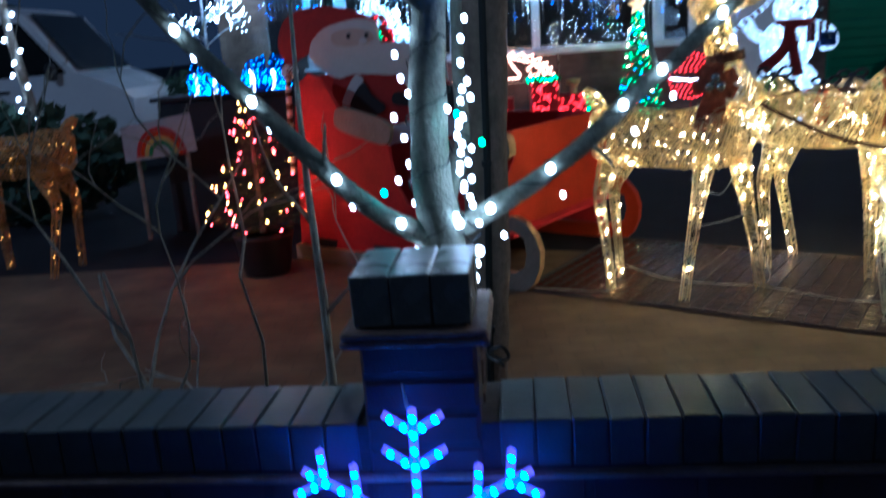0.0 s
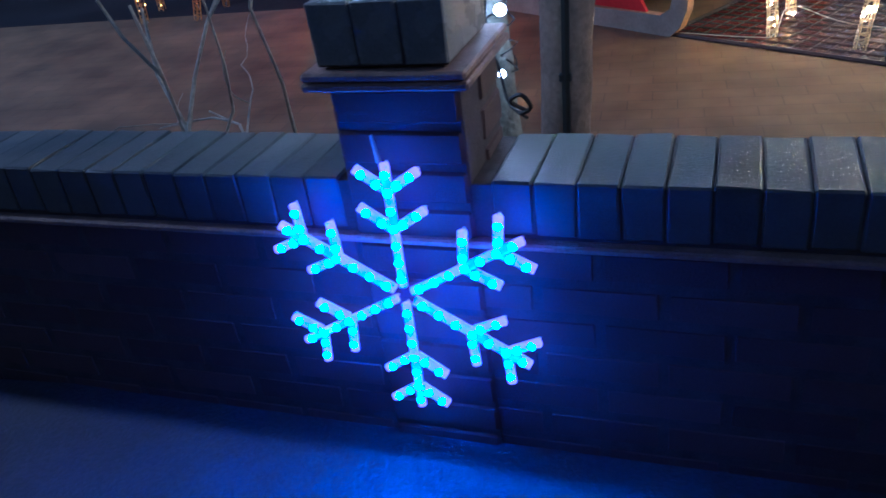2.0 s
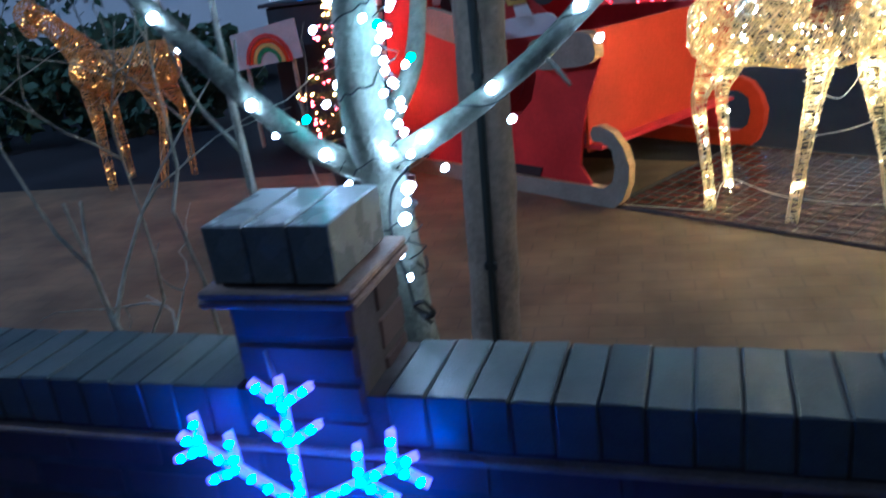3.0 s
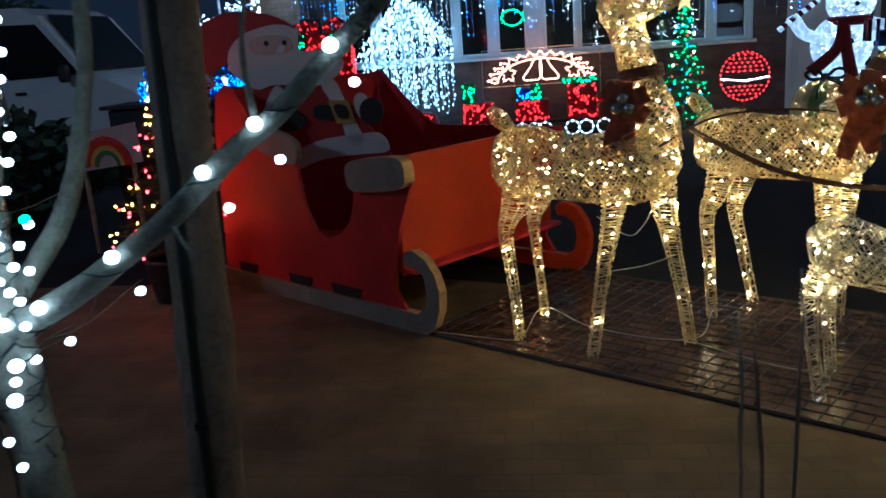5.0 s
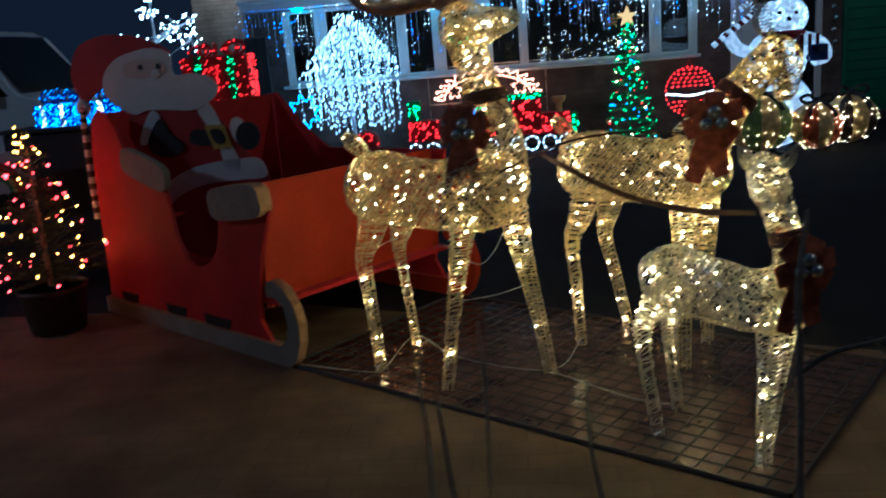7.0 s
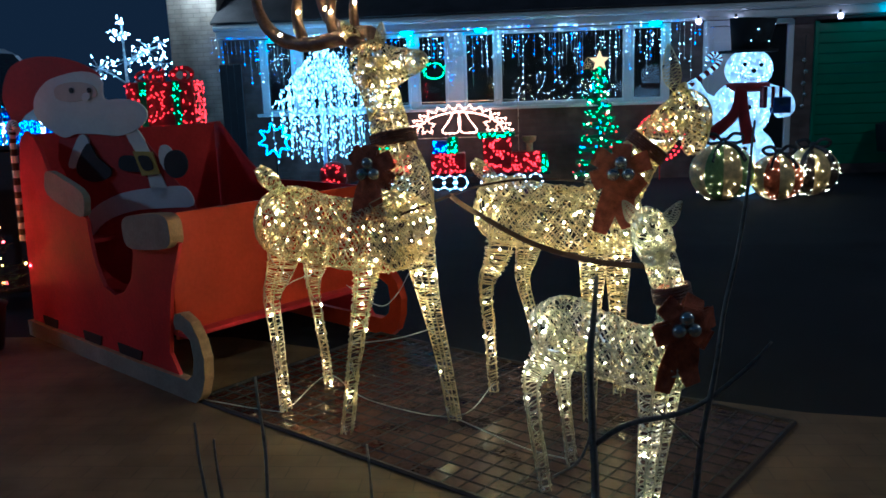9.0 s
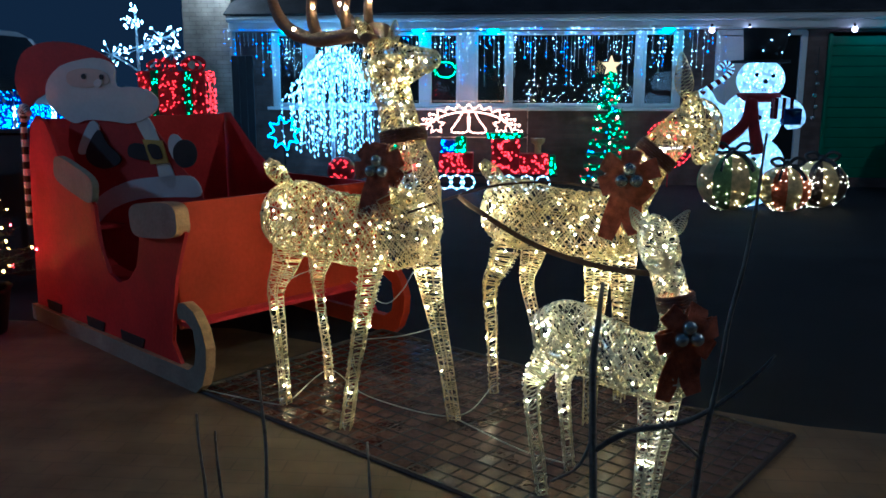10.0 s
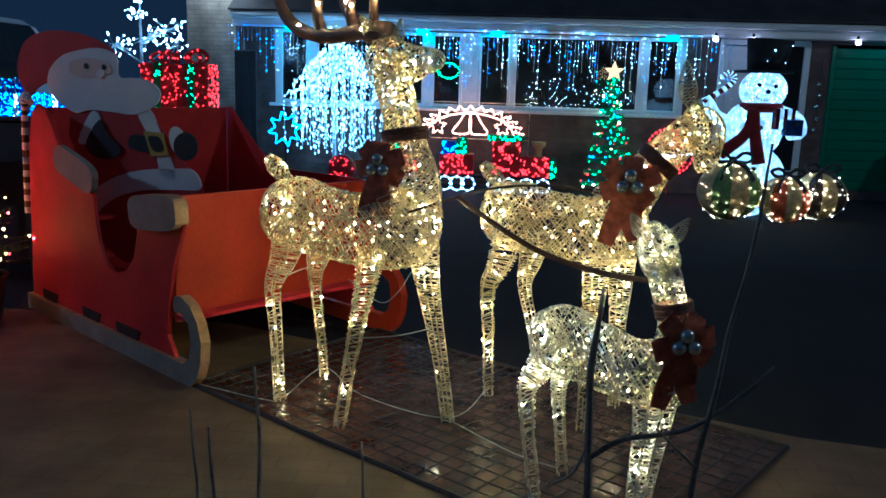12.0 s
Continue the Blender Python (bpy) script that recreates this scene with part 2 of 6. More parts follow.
class Geo:
    """Collects points and faces of one mesh."""

    def __init__(self):
        self.v, self.f, self.m = [], [], []

    def add(self, pts, faces, k=0):
        n = len(self.v)
        self.v += [tuple(p) for p in pts]
        self.f += [tuple(i + n for i in fc) for fc in faces]
        self.m += [k] * len(faces)

    def box(self, c, s, bevel=0.0, turn=None, k=0):
        hx, hy, hz = s[0] / 2, s[1] / 2, s[2] / 2
        b = min(bevel, 0.45 * min(s))
        pts, faces = [], []
        if b <= 0:
            pts = [Vector((x, y, z)) for x in (-hx, hx) for y in (-hy, hy) for z in (-hz, hz)]
            faces = [(0, 1, 3, 2), (4, 6, 7, 5), (0, 4, 5, 1), (2, 3, 7, 6), (0, 2, 6, 4), (1, 5, 7, 3)]
        else:
            ids = {}
            for x in (-1, 1):
                for y in (-1, 1):
                    for z in (-1, 1):
                        for a in range(3):
                            q = [x * (hx - b), y * (hy - b), z * (hz - b)]
                            q[a] += (x, y, z)[a] * b
                            ids[x, y, z, a] = len(pts)
                            pts.append(Vector(q))
            sg = (-1, 1)

            def corner(a, u, w, s0, su, sw, ax):
                k3 = [0, 0, 0]
                k3[a], k3[u], k3[w] = s0, su, sw
                return ids[k3[0], k3[1], k3[2], ax]
            for a in range(3):
                u, w = (a + 1) % 3, (a + 2) % 3
                for s0 in sg:
                    q = [corner(a, u, w, s0, p, r, a) for p, r in ((-1, -1), (1, -1), (1, 1), (-1, 1))]
                    faces.append(tuple(q if s0 > 0 else q[::-1]))
                for su in sg:
                    for sw in sg:
                        q = [corner(a, u, w, -1, su, sw, u), corner(a, u, w, 1, su, sw, u), corner(a, u, w, 1, su, sw, w), corner(a, u, w, -1, su, sw, w)]
                        faces.append(tuple(q if su * sw > 0 else q[::-1]))
            for x in sg:
                for y in sg:
                    for z in sg:
                        q = [ids[x, y, z, 0], ids[x, y, z, 1], ids[x, y, z, 2]]
                        faces.append(tuple(q if x * y * z > 0 else q[::-1]))
        if turn is not None:
            pts = [turn @ p for p in pts]
        self.add([p + Vector(c) for p in pts], faces, k)

    def tube(self, pts, radii, sides=8, k=0, caps=True, flat=1.0):
        pts = [Vector(p) for p in pts]
        if not hasattr(radii, "__len__"):
            radii = [radii] * len(pts)
        n0 = len(self.v)
        up = None
        for i, p in enumerate(pts):
            d = (pts[min(i + 1, len(pts) - 1)] - pts[max(i - 1, 0)])
            d = d.normalized() if d.length > 1e-9 else Vector((0, 0, 1))
            if up is None:
                up = Vector((0, 0, 1)) if abs(d.z) < 0.9 else Vector((1, 0, 0))
            a = d.cross(up)
            a = a.normalized() if a.length > 1e-6 else d.orthogonal().normalized()
            up = a.cross(d).normalized()
            for j in range(sides):
                th = 2 * math.pi * j / sides
                self.v.append(tuple(p + a * (math.cos(th) * radii[i] * flat) + up * (math.sin(th) * radii[i])))
        for i in range(len(pts) - 1):
            for j in range(sides):
                j2 = (j + 1) % sides
                self.f.append((n0 + i * sides + j, n0 + i * sides + j2, n0 + (i + 1) * sides + j2, n0 + (i + 1) * sides + j))
                self.m.append(k)
        if caps:
            self.f.append(tuple(n0 + j for j in range(sides))[::-1])
            self.f.append(tuple(n0 + (len(pts) - 1) * sides + j for j in range(sides)))
            self.m += [k, k]

    def ball(self, c, r, k=0, seg=6, rings=4, stretch=(1, 1, 1)):
        c = Vector(c)
        pts = [c + Vector((0, 0, r * stretch[2]))]
        for i in range(1, rings):
            ph = math.pi * i / rings
            for j in range(seg):
                th = 2 * math.pi * j / seg
                pts.append(c + Vector((r * math.sin(ph) * math.cos(th) * stretch[0], r * math.sin(ph) * math.sin(th) * stretch[1], r * math.cos(ph) * stretch[2])))
        pts.append(c - Vector((0, 0, r * stretch[2])))
        faces = [(0, 1 + j, 1 + (j + 1) % seg) for j in range(seg)]
        for i in range(rings - 2):
            for j in range(seg):
                a, b = 1 + i * seg + j, 1 + i * seg + (j + 1) % seg
                faces.append((a, a + seg, b + seg, b))
        n = len(pts) - 1
        faces += [(n, 1 + (rings - 2) * seg + (j + 1) % seg, 1 + (rings - 2) * seg + j) for j in range(seg)]
        self.add(pts, faces, k)

    def bulb(self, c, r, k=0):
        c = Vector(c)
        pts = [c + Vector(d) * r for d in ((1, 0, 0), (0, 1, 0), (-1, 0, 0), (0, -1, 0), (0, 0, 1.25), (0, 0, -1.25))]
        self.add(pts, [(0, 1, 4), (1, 2, 4), (2, 3, 4), (3, 0, 4), (1, 0, 5), (2, 1, 5), (3, 2, 5), (0, 3, 5)], k)

    def slab(self, outline, thick, frame3, k=0, edge=None):
        """An outline in a plane, given thickness. frame3: origin, across, up, depth."""
        o, a, u, d = [Vector(q) for q in frame3]
        n = len(outline)
        fr = [o + a * x + u * z for x, z in outline]
        bk = [p + d * thick for p in fr]
        self.add(fr + bk, [tuple(range(n)), tuple(range(2 * n - 1, n - 1, -1))], k)
        m0 = len(self.v) - 2 * n
        for i in range(n):
            j = (i + 1) % n
            self.f.append((m0 + j, m0 + i, m0 + n + i, m0 + n + j))
            self.m.append(k if edge is None else edge)


# the far yard is scaled by 1.12 about the camera's last standpoint to fit its view
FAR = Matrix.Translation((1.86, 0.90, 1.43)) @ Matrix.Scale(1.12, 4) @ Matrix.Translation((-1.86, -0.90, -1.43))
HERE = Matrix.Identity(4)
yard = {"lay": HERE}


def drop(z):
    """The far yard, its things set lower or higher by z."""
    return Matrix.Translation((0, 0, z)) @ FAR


STUFF = {"bulb_net", "white_bulb_net", "blue_bulb_net", "red_bulb_net", "amber_bulb_net", "warm_bulb_net", "light_string", "light_drop", "box_bulb_net", "ribbon_bulb_net", "needles", "tinsel", "leaves", "ribs", "hanging_twig", "twigs", "string_cable"}


def bulb_objects(name, places, r, m, parent, stretch=(1, 1, 1)):
    """Single bulbs that share one mesh."""
    g = Geo()
    g.ball((0, 0, 0), r, seg=8, rings=5, stretch=stretch)
    first = obj(name, g, m, parent, "", True)
    first.location = places[0]
    for p in places[1:]:
        ob = new(name, first.data)
        ob.parent = parent
        ob.matrix_parent_inverse = first.matrix_parent_inverse
        ob.location = p


def obj(name, g, mats, parent=None, label="", smooth=False):
    """Links the collected mesh as one object, under parent if given."""
    me = bpy.data.meshes.new(name)
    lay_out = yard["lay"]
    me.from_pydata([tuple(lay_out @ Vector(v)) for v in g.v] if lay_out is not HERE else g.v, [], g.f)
    mats = mats if isinstance(mats, (list, tuple)) else [mats]
    for m in mats:
        me.materials.append(m)
    me.polygons.foreach_set("material_index", g.m)
    if smooth:
        me.polygons.foreach_set("use_smooth", [True] * len(g.f))
    me.update()
    ob = new(name, me)
    if parent:
        ob.parent = parent
        ob.matrix_parent_inverse = Matrix.Translation(-parent.location)
    if label:
        ob["label"] = label
    if name in STUFF:
        ob["kind"] = "stuff"
    return ob


def thing(name, place, label, category, group="", kind=""):
    ob = new(name)
    ob.empty_display_size = 0.1
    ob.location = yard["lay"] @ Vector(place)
    return tagged(ob, label, category, group, kind)


def curve(pts, n=8):
    """A smooth line through the points."""
    pts = [np.array(p, float) for p in pts]
    q = [2 * pts[0] - pts[1]] + pts + [2 * pts[-1] - pts[-2]]
    out = []
    for i in range(1, len(q) - 2):
        for j in range(n):
            t = j / n
            a, b, c, d = q[i - 1], q[i], q[i + 1], q[i + 2]
            out.append(0.5 * (2 * b + (c - a) * t + (2 * a - 5 * b + 4 * c - d) * t * t + (3 * b - a - 3 * c + d) * t ** 3))
    out.append(pts[-1])
    return out


def oval(cx, cz, rx, rz, n=20, a0=0.0, a1=360.0, tilt=0.0):
    out = []
    full = abs(a1 - a0) >= 360
    for i in range(n if full else n + 1):
        a = radians(a0 + (a1 - a0) * i / n)
        x, z = rx * math.cos(a), rz * math.sin(a)
        c, s = math.cos(radians(tilt)), math.sin(radians(tilt))
        out.append((cx + x * c - z * s, cz + x * s + z * c))
    return out


# ---- ground ----
g = Geo()
EDGE = [(-60, 7.5, 0), (0.2, 5.5, 0), (3.12, 4.32, 0), (4.2, 4.12, 0), (60, 4.2, 0)]
g.add([(-60, 1.62, 0), (60, 1.62, 0)] + EDGE[::-1], [tuple(range(7))])
tagged(obj("paved_apron", g, drive_mat), "brown block paved strip behind the garden wall", "paving", kind="structure")
# the drive is sloped to meet the far things, which are fitted to the camera's view
g = Geo()
g.add(EDGE + [(60, 8, 0), (-60, 8, 0), (60, 15, -0.287), (-60, 15, -0.287), (60, 400, -0.287), (-60, 400, -0.287)], [(0, 1, 2, 3, 4, 5, 6), (6, 5, 7, 8), (8, 7, 9, 10)])
tagged(obj("driveway", g, tarmac_mat), "dark tarmac driveway before the bungalow", "driveway", kind="structure")
g = Geo()
g.add([(-60, -40, 0.06), (60, -40, 0.06), (60, 1.62, 0.06), (-60, 1.62, 0.06)], [(0, 1, 2, 3)])
g.add([(-60, 1.62, 0.06), (60, 1.62, 0.06), (60, 1.62, 0), (-60, 1.62, 0)], [(0, 1, 2, 3)])
tagged(obj("pavement", g, pavement_mat), "grey concrete pavement beside the garden wall", "pavement", kind="structure")

# unseen dark wall added behind the camera to keep low sky light off
g = Geo()
g.box((0, -7.0, 3.2), (70, 0.3, 6.4))
tagged(obj("unseen_sky_block", g, mat("sky_block_dark", (0.10, 0.10, 0.10), 0.9, vary=0.3, scale=0.7)), "unseen plain dark wall added to block low sky light", "wall", kind="structure")

# ---- garden wall: a line that falls away by 5 degrees ----
WALL = pose(-0.1, 1.524, 0, 0, 0, -5.09)


def wall_at(x, y, z):
    return WALL @ Vector((x, y, z))


wall_thing = thing("garden_wall", WALL.translation, "low dark brick garden wall with a brick-on-edge coping", "wall", kind="structure")
TOP, PITCH = 0.67, 0.0725
turn5 = WALL.to_3x3()
g = Geo()
g.box(wall_at(0, 0.1075, 0.28), (9.0, 0.202, 0.56), 0, turn5)
g.box(wall_at(0, 0.1075, 0.612), (9.0, 0.205, 0.104), 0, turn5)
obj("mortar_core", g, mortar_mat, wall_thing)
g = Geo()
g.box(wall_at(0, 0.10, 0.553), (9.0, 0.235, 0.014), 0.004, turn5)
obj("creasing_course", g, tile_mat, wall_thing, "thin brown clay tile course")

# ---- brick pier in the wall ----
pier = thing("brick_pier", (-0.085, 1.62, 0), "square brick pier with a clay tile course and brick-on-edge cap", "pier", kind="structure")
g = Geo()
g.box((-0.083, 1.632, 0.42), (0.235, 0.215, 0.85), 0.004, turn5)
obj("mortar_core", g, mortar_mat, pier)
g = Geo()
for i in range(2):
    g.box((-0.085, 1.617, 0.855 + 0.017 * i), (0.295 - 0.006 * i, 0.265, 0.015), 0.004, turn5)
obj("creasing_tile", g, tile_mat, pier, "projecting brown clay creasing tiles")

# ---- snowflake rope light on the pier ----
flake = thing("snowflake_light", (-0.106, 1.47, 0.19), "blue rope light snowflake with six arms hung on the wall", "light decoration")
FC, FR = Vector((-0.115, 1.474, 0.460)), 0.275
fa = turn5 @ Vector((1, 0, 0))


def flake_at(x, z):
    return FC + fa * x + Vector((0, 0, z))


tube_g, frame_g, led_places = Geo(), Geo(), []


def rope(p, q):
    a, b = flake_at(*p), flake_at(*q)
    tube_g.tube([a, b], 0.0092, 8)
    frame_g.tube([a + Vector((0, 0.014, 0)), b + Vector((0, 0.014, 0))], 0.003, 4)
    n = max(2, round((b - a).length / 0.034))
    for i in range(n):
        f = (i + 0.5) / n
        led_places.append(a.lerp(b, f) + Vector((0, -0.003, 0)))


for arm in range(6):
    a = radians(92 - 60 * arm - 3)

    def pol(r, off):
        return (math.cos(a) * r - math.sin(a) * off, math.sin(a) * r + math.cos(a) * off)
    rope(pol(0.02, 0), pol(FR * 0.97, 0))
    for s in (-1, 1):
        rope(pol(FR * 0.80, 0.006 * s), pol(FR * 0.93, 0.058 * s))
        rope(pol(FR * 0.52, 0.006 * s), pol(FR * 0.66, 0.062 * s))
frame_g.tube([flake_at(-0.004, FR * 0.98), flake_at(-0.01, FR * 1.16)], [0.005, 0.0025], 6)
obj("rope_tube", tube_g, flake_tube, flake, "glowing blue plastic tube", True)
bulb_objects("led_bulb", led_places, 0.0076, flake_glow, flake, (1.05, 1.45, 1.05))
obj("wire_frame", frame_g, cable_white, flake)

# ---- young tree behind the pier ----
tree = thing("young_tree", (-0.01, 1.97, 0), "young bare tree with pale bark, forked and wound with white lights", "tree")
TRUNK = [((0.02, 1.95, 0.0), 0.05), ((0.0, 1.95, 0.55), 0.043), ((-0.012, 1.95, 0.82), 0.041), ((-0.035, 1.955, 0.98), 0.052), ((-0.05, 1.965, 1.10), 0.049), ((-0.045, 2.0, 1.32), 0.046), ((-0.02, 2.06, 1.6), 0.040), ((0.0, 2.12, 2.0), 0.032), ((0.02, 2.15, 2.5), 0.02)]
LIMB_R = [((-0.02, 1.95, 0.97), 0.03), ((0.06, 1.94, 1.0), 0.026), ((0.175, 1.945, 1.062), 0.023), ((0.33, 1.95, 1.165), 0.0215), ((0.45, 1.97, 1.27), 0.020), ((0.54, 1.98, 1.335), 0.019), ((0.68, 1.98, 1.46), 0.017), ((0.82, 1.98, 1.60), 0.014), ((1.0, 2.0, 1.85), 0.008)]
LIMB_L = [((-0.05, 1.95, 0.95), 0.03), ((-0.12, 1.945, 0.985), 0.027), ((-0.2, 1.95, 1.035), 0.025), ((-0.356, 1.95, 1.19), 0.024), ((-0.506, 1.95, 1.366), 0.021), ((-0.645, 1.95, 1.52), 0.018), ((-0.85, 1.95, 1.8), 0.010)]


def limb(g, rows, sides=12, n=5):
    c = curve([(*p, r) for p, r in rows], n)
    pts = [Vector(q[:3]) for q in c]
    g.tube([p + Vector((noise.noise(p * 9), noise.noise(p * 9 + Vector((5, 0, 0))), 0)) * 0.004 for p in pts], [max(0.002, q[3]) * (1 + 0.10 * noise.noise(p * 25)) for q, p in zip(c, pts)], sides)


g = Geo()
limb(g, TRUNK, 14)
obj("trunk", g, bark_mat, tree, "", True)
for rows in (LIMB_R, LIMB_L):
    g = Geo()
    limb(g, rows)
    obj("limb", g, bark_mat, tree, "", True)
for rows in (
    [((-0.27, 1.945, 1.09), 0.008), ((-0.30, 1.93, 1.16), 0.006), ((-0.29, 1.93, 1.25), 0.003)],
    [((-0.02, 2.0, 1.45), 0.012), ((-0.2, 2.05, 1.7), 0.008), ((-0.3, 2.1, 2.0), 0.004)],
    [((0.33, 1.95, 1.16), 0.006), ((0.36, 1.92, 1.13), 0.004), ((0.38, 1.91, 1.10), 0.003)],
    [((0.5, 1.97, 1.30), 0.007), ((0.48, 2.0, 1.45), 0.005), ((0.52, 2.0, 1.6), 0.003)],
):
    g = Geo()
    limb(g, rows, 6)
    obj("twig", g, bark_mat, tree, "", True)
g = Geo()
limb(g, [((-0.03, 1.98, 1.0), 0.024), ((0.03, 2.12, 1.15), 0.021), ((0.036, 2.25, 1.35), 0.018), ((0.04, 2.3, 1.55), 0.016), ((0.05, 2.35, 2.2), 0.01)], 10)
obj("limb", g, bark_mat, tree, "", True)

# white fairy lights wound on the trunk and hung on the limbs
string = thing("fairy_light_string", (-0.04, 1.93, 0.67), "cool white fairy lights on dark cable wound round a tree", "light string")
rnd = random.Random(5)
cable, small, large = Geo(), [], []
line = []
for i in range(150):
    f = i / 149
    z = 0.72 + 0.95 * f
    row = curve([(*p, r) for p, r in TRUNK], 8)
    c = min(row, key=lambda q: abs(q[2] - z))
    th = f * 2 * math.pi * 6.5
    r = c[3] + 0.006 + 0.004 * rnd.random()
    line.append((c[0] + r * math.cos(th), c[1] + r * math.sin(th), z + 0.01 * rnd.uniform(-1, 1)))
cable.tube(line, 0.0022, 4)
for i in range(46, 150, 4):
    p = Vector(line[i])
    out = Vector((p.x + 0.04, p.y - 1.97, 0))
    out = out.normalized() if out.length else Vector((1, 0, 0))
    side = 1 if (i // 4) % 2 else -1
    small.append(Vector((p.x * 0.2 - 0.035 * 0.8 + side * rnd.uniform(0.062, 0.085), 1.955 + rnd.uniform(0, 0.03) + 0.2 * max(0, p.z - 1.3), p.z)))
# a loose bunch beside the trunk
bunch = [(0.035 + 0.018 * math.sin(i * 1.3), 1.92 + 0.012 * math.cos(i * 2.1), 0.72 + 0.0105 * i) for i in range(58)]
cable.tube(bunch, 0.002, 4)
for i in range(26, 58, 2):
    small.append(Vector(bunch[i]) + Vector((rnd.uniform(-0.02, 0.02), -0.015, 0)))
for x, y, z, r in ((0.052, 1.86, 0.935, 0.013), (0.045, 1.86, 0.905, 0.008), (0.036, 1.86, 0.87, 0.011), (0.022, 1.84, 0.80, 0.008), (0.03, 1.85, 0.745, 0.008)):
    (large if r > 0.01 else small).append((x, y, z))
for rows, lights in ((LIMB_R, (0.06, 0.16, 0.30, 0.46, 0.585, 0.72)), (LIMB_L, (0.2, 0.42, 0.62, 0.8))):
    row = curve([(*p, r) for p, r in rows], 8)
    coil = []
    for i, q in enumerate(row):
        th = i * 0.55
        coil.append((q[0], q[1] + (q[3] + 0.003) * math.cos(th), q[2] + (q[3] + 0.003) * math.sin(th)))
    cable.tube(coil, 0.002, 4)
    for f in lights:
        q = row[int(f * (len(row) - 1))]
        large.append((q[0], q[1] - q[3] - 0.010, q[2] + 0.5 * q[3]))
        small.append((q[0] + 0.03, q[1] - 0.01, q[2] - q[3] - 0.035))
# the loose end of cable and its plug on the coping
cable.tube(curve([(0.06, 1.86, 0.98), (0.02, 1.85, 0.93), (0.01, 1.84, 0.84), (0.03, 1.83, 0.76), (0.05, 1.80, 0.70), (0.09, 1.76, 0.685)], 6), 0.0035, 5)
cable.tube(curve([(0.075, 1.77, 0.69), (0.10, 1.75, 0.71), (0.085, 1.74, 0.74), (0.06, 1.76, 0.72), (0.09, 1.78, 0.69)], 6), 0.0045, 5)
obj("cable", cable, cable_dark, string)
bulb_objects("small_bulb", small, 0.0085, star_glow, string)
bulb_objects("large_bulb", large, 0.0125, star_glow, string)

# coloured lamps of the same tree
multi = thing("coloured_light_string", (0.06, 1.9, 0.9), "few large coloured bulbs on the tree string", "light string")
for (x, y, z), m in (((0.075, 1.93, 1.18), green_glow), ((0.06, 1.93, 1.55), blue_glow), ((-0.165, 1.93, 1.075), teal_glow), ((0.02, 1.92, 1.25), teal_glow)):
    g = Geo()
    g.ball((x, y, z), 0.0085, seg=8, rings=6)
    obj("bulb", g, m, multi, "", True)

# ---- wooden post with a black cable ----
stake = thing("wooden_post", (0.06, 2.53, 0), "weathered round wooden post with a black cable down its side", "post")
g = Geo()
limb(g, [((0.045, 2.53, 0), 0.076), ((0.085, 2.53, 0.6), 0.074), ((0.115, 2.53, 1.25), 0.07), ((0.135, 2.53, 1.7), 0.067), ((0.17, 2.53, 2.6), 0.064)], 14)
obj("shaft", g, post_mat, stake, "", True)
g = Geo()
g.tube(curve([(0.07, 2.455, 0), (0.085, 2.452, 0.5), (0.105, 2.452, 1.0), (0.115, 2.455, 1.4), (0.14, 2.458, 2.3)], 6), 0.012, 6)
g.box((0.085, 2.452, 0.52), (0.035, 0.02, 0.025), 0.004)
g.box((0.105, 2.452, 1.05), (0.03, 0.02, 0.02), 0.004)
obj("black_cable", g, cable_dark, stake)

# ---- bare shrubs by the wall ----


def twigs(g, base, height, lean, seed, spread=0.35, depth=3, r0=0.006):
    rn = random.Random(seed)

    def grow(p, d, length, r, level):
        pts = [p]
        q = Vector(p)
        dd = Vector(d).normalized()
        for _ in range(5):
            dd = (dd + Vector((rn.uniform(-1, 1), rn.uniform(-1, 1), rn.uniform(-0.6, 0.8))) * 0.40).normalized()
            q = q + dd * (length / 5)
            pts.append(q.copy())
        g.tube(pts, [r * (1 - 0.11 * i) for i in range(6)], 5)
        if level:
            for _ in range(rn.choice((2, 3))):
                i = rn.randrange(2, 6)
                nd = (dd + Vector((rn.uniform(-1, 1), rn.uniform(-1, 1), rn.uniform(-0.2, 0.7))) * 1.1).normalized()
                grow(pts[i], nd, length * rn.uniform(0.5, 0.75), r * 0.62, level - 1)
    grow(Vector(base), lean, height, r0, depth)


def shrub(base, label, stems, m, depth=3):
    t = thing("bare_shrub", base, label, "shrub", "bare shrubs along the wall")
    for i, (off, h, lean, seed, r0) in enumerate(stems):
        g = Geo()
        twigs(g, Vector(base) + Vector(off), h, lean, seed, depth=depth, r0=r0)
        obj("stem", g, m, t)
    return t


shrub((-0.62, 1.95, 0.0), "leafless garden shrub with thin crossing twigs", [((0, 0, 0), 1.05, (-0.10, 0, 1), 3, 0.010), ((-0.12, 0.05, 0), 0.95, (-0.25, 0.1, 1), 8, 0.009), ((0.08, 0.0, 0), 0.9, (0.2, 0.1, 1), 11, 0.008)], twig_pale)
t = thing("bare_shrub", (-0.36, 2.0, 0), "single pale upright shrub stem behind the pier", "shrub", "bare shrubs along the wall")
g = Geo()
limb(g, [((-0.36, 2.0, 0), 0.014), ((-0.35, 2.0, 0.7), 0.012), ((-0.36, 2.0, 1.2), 0.008), ((-0.35, 2.02, 1.6), 0.004)], 7)
limb(g, [((-0.355, 2.0, 0.75), 0.006), ((-0.27, 1.98, 0.84), 0.004), ((-0.2, 1.97, 0.88), 0.002)], 6)
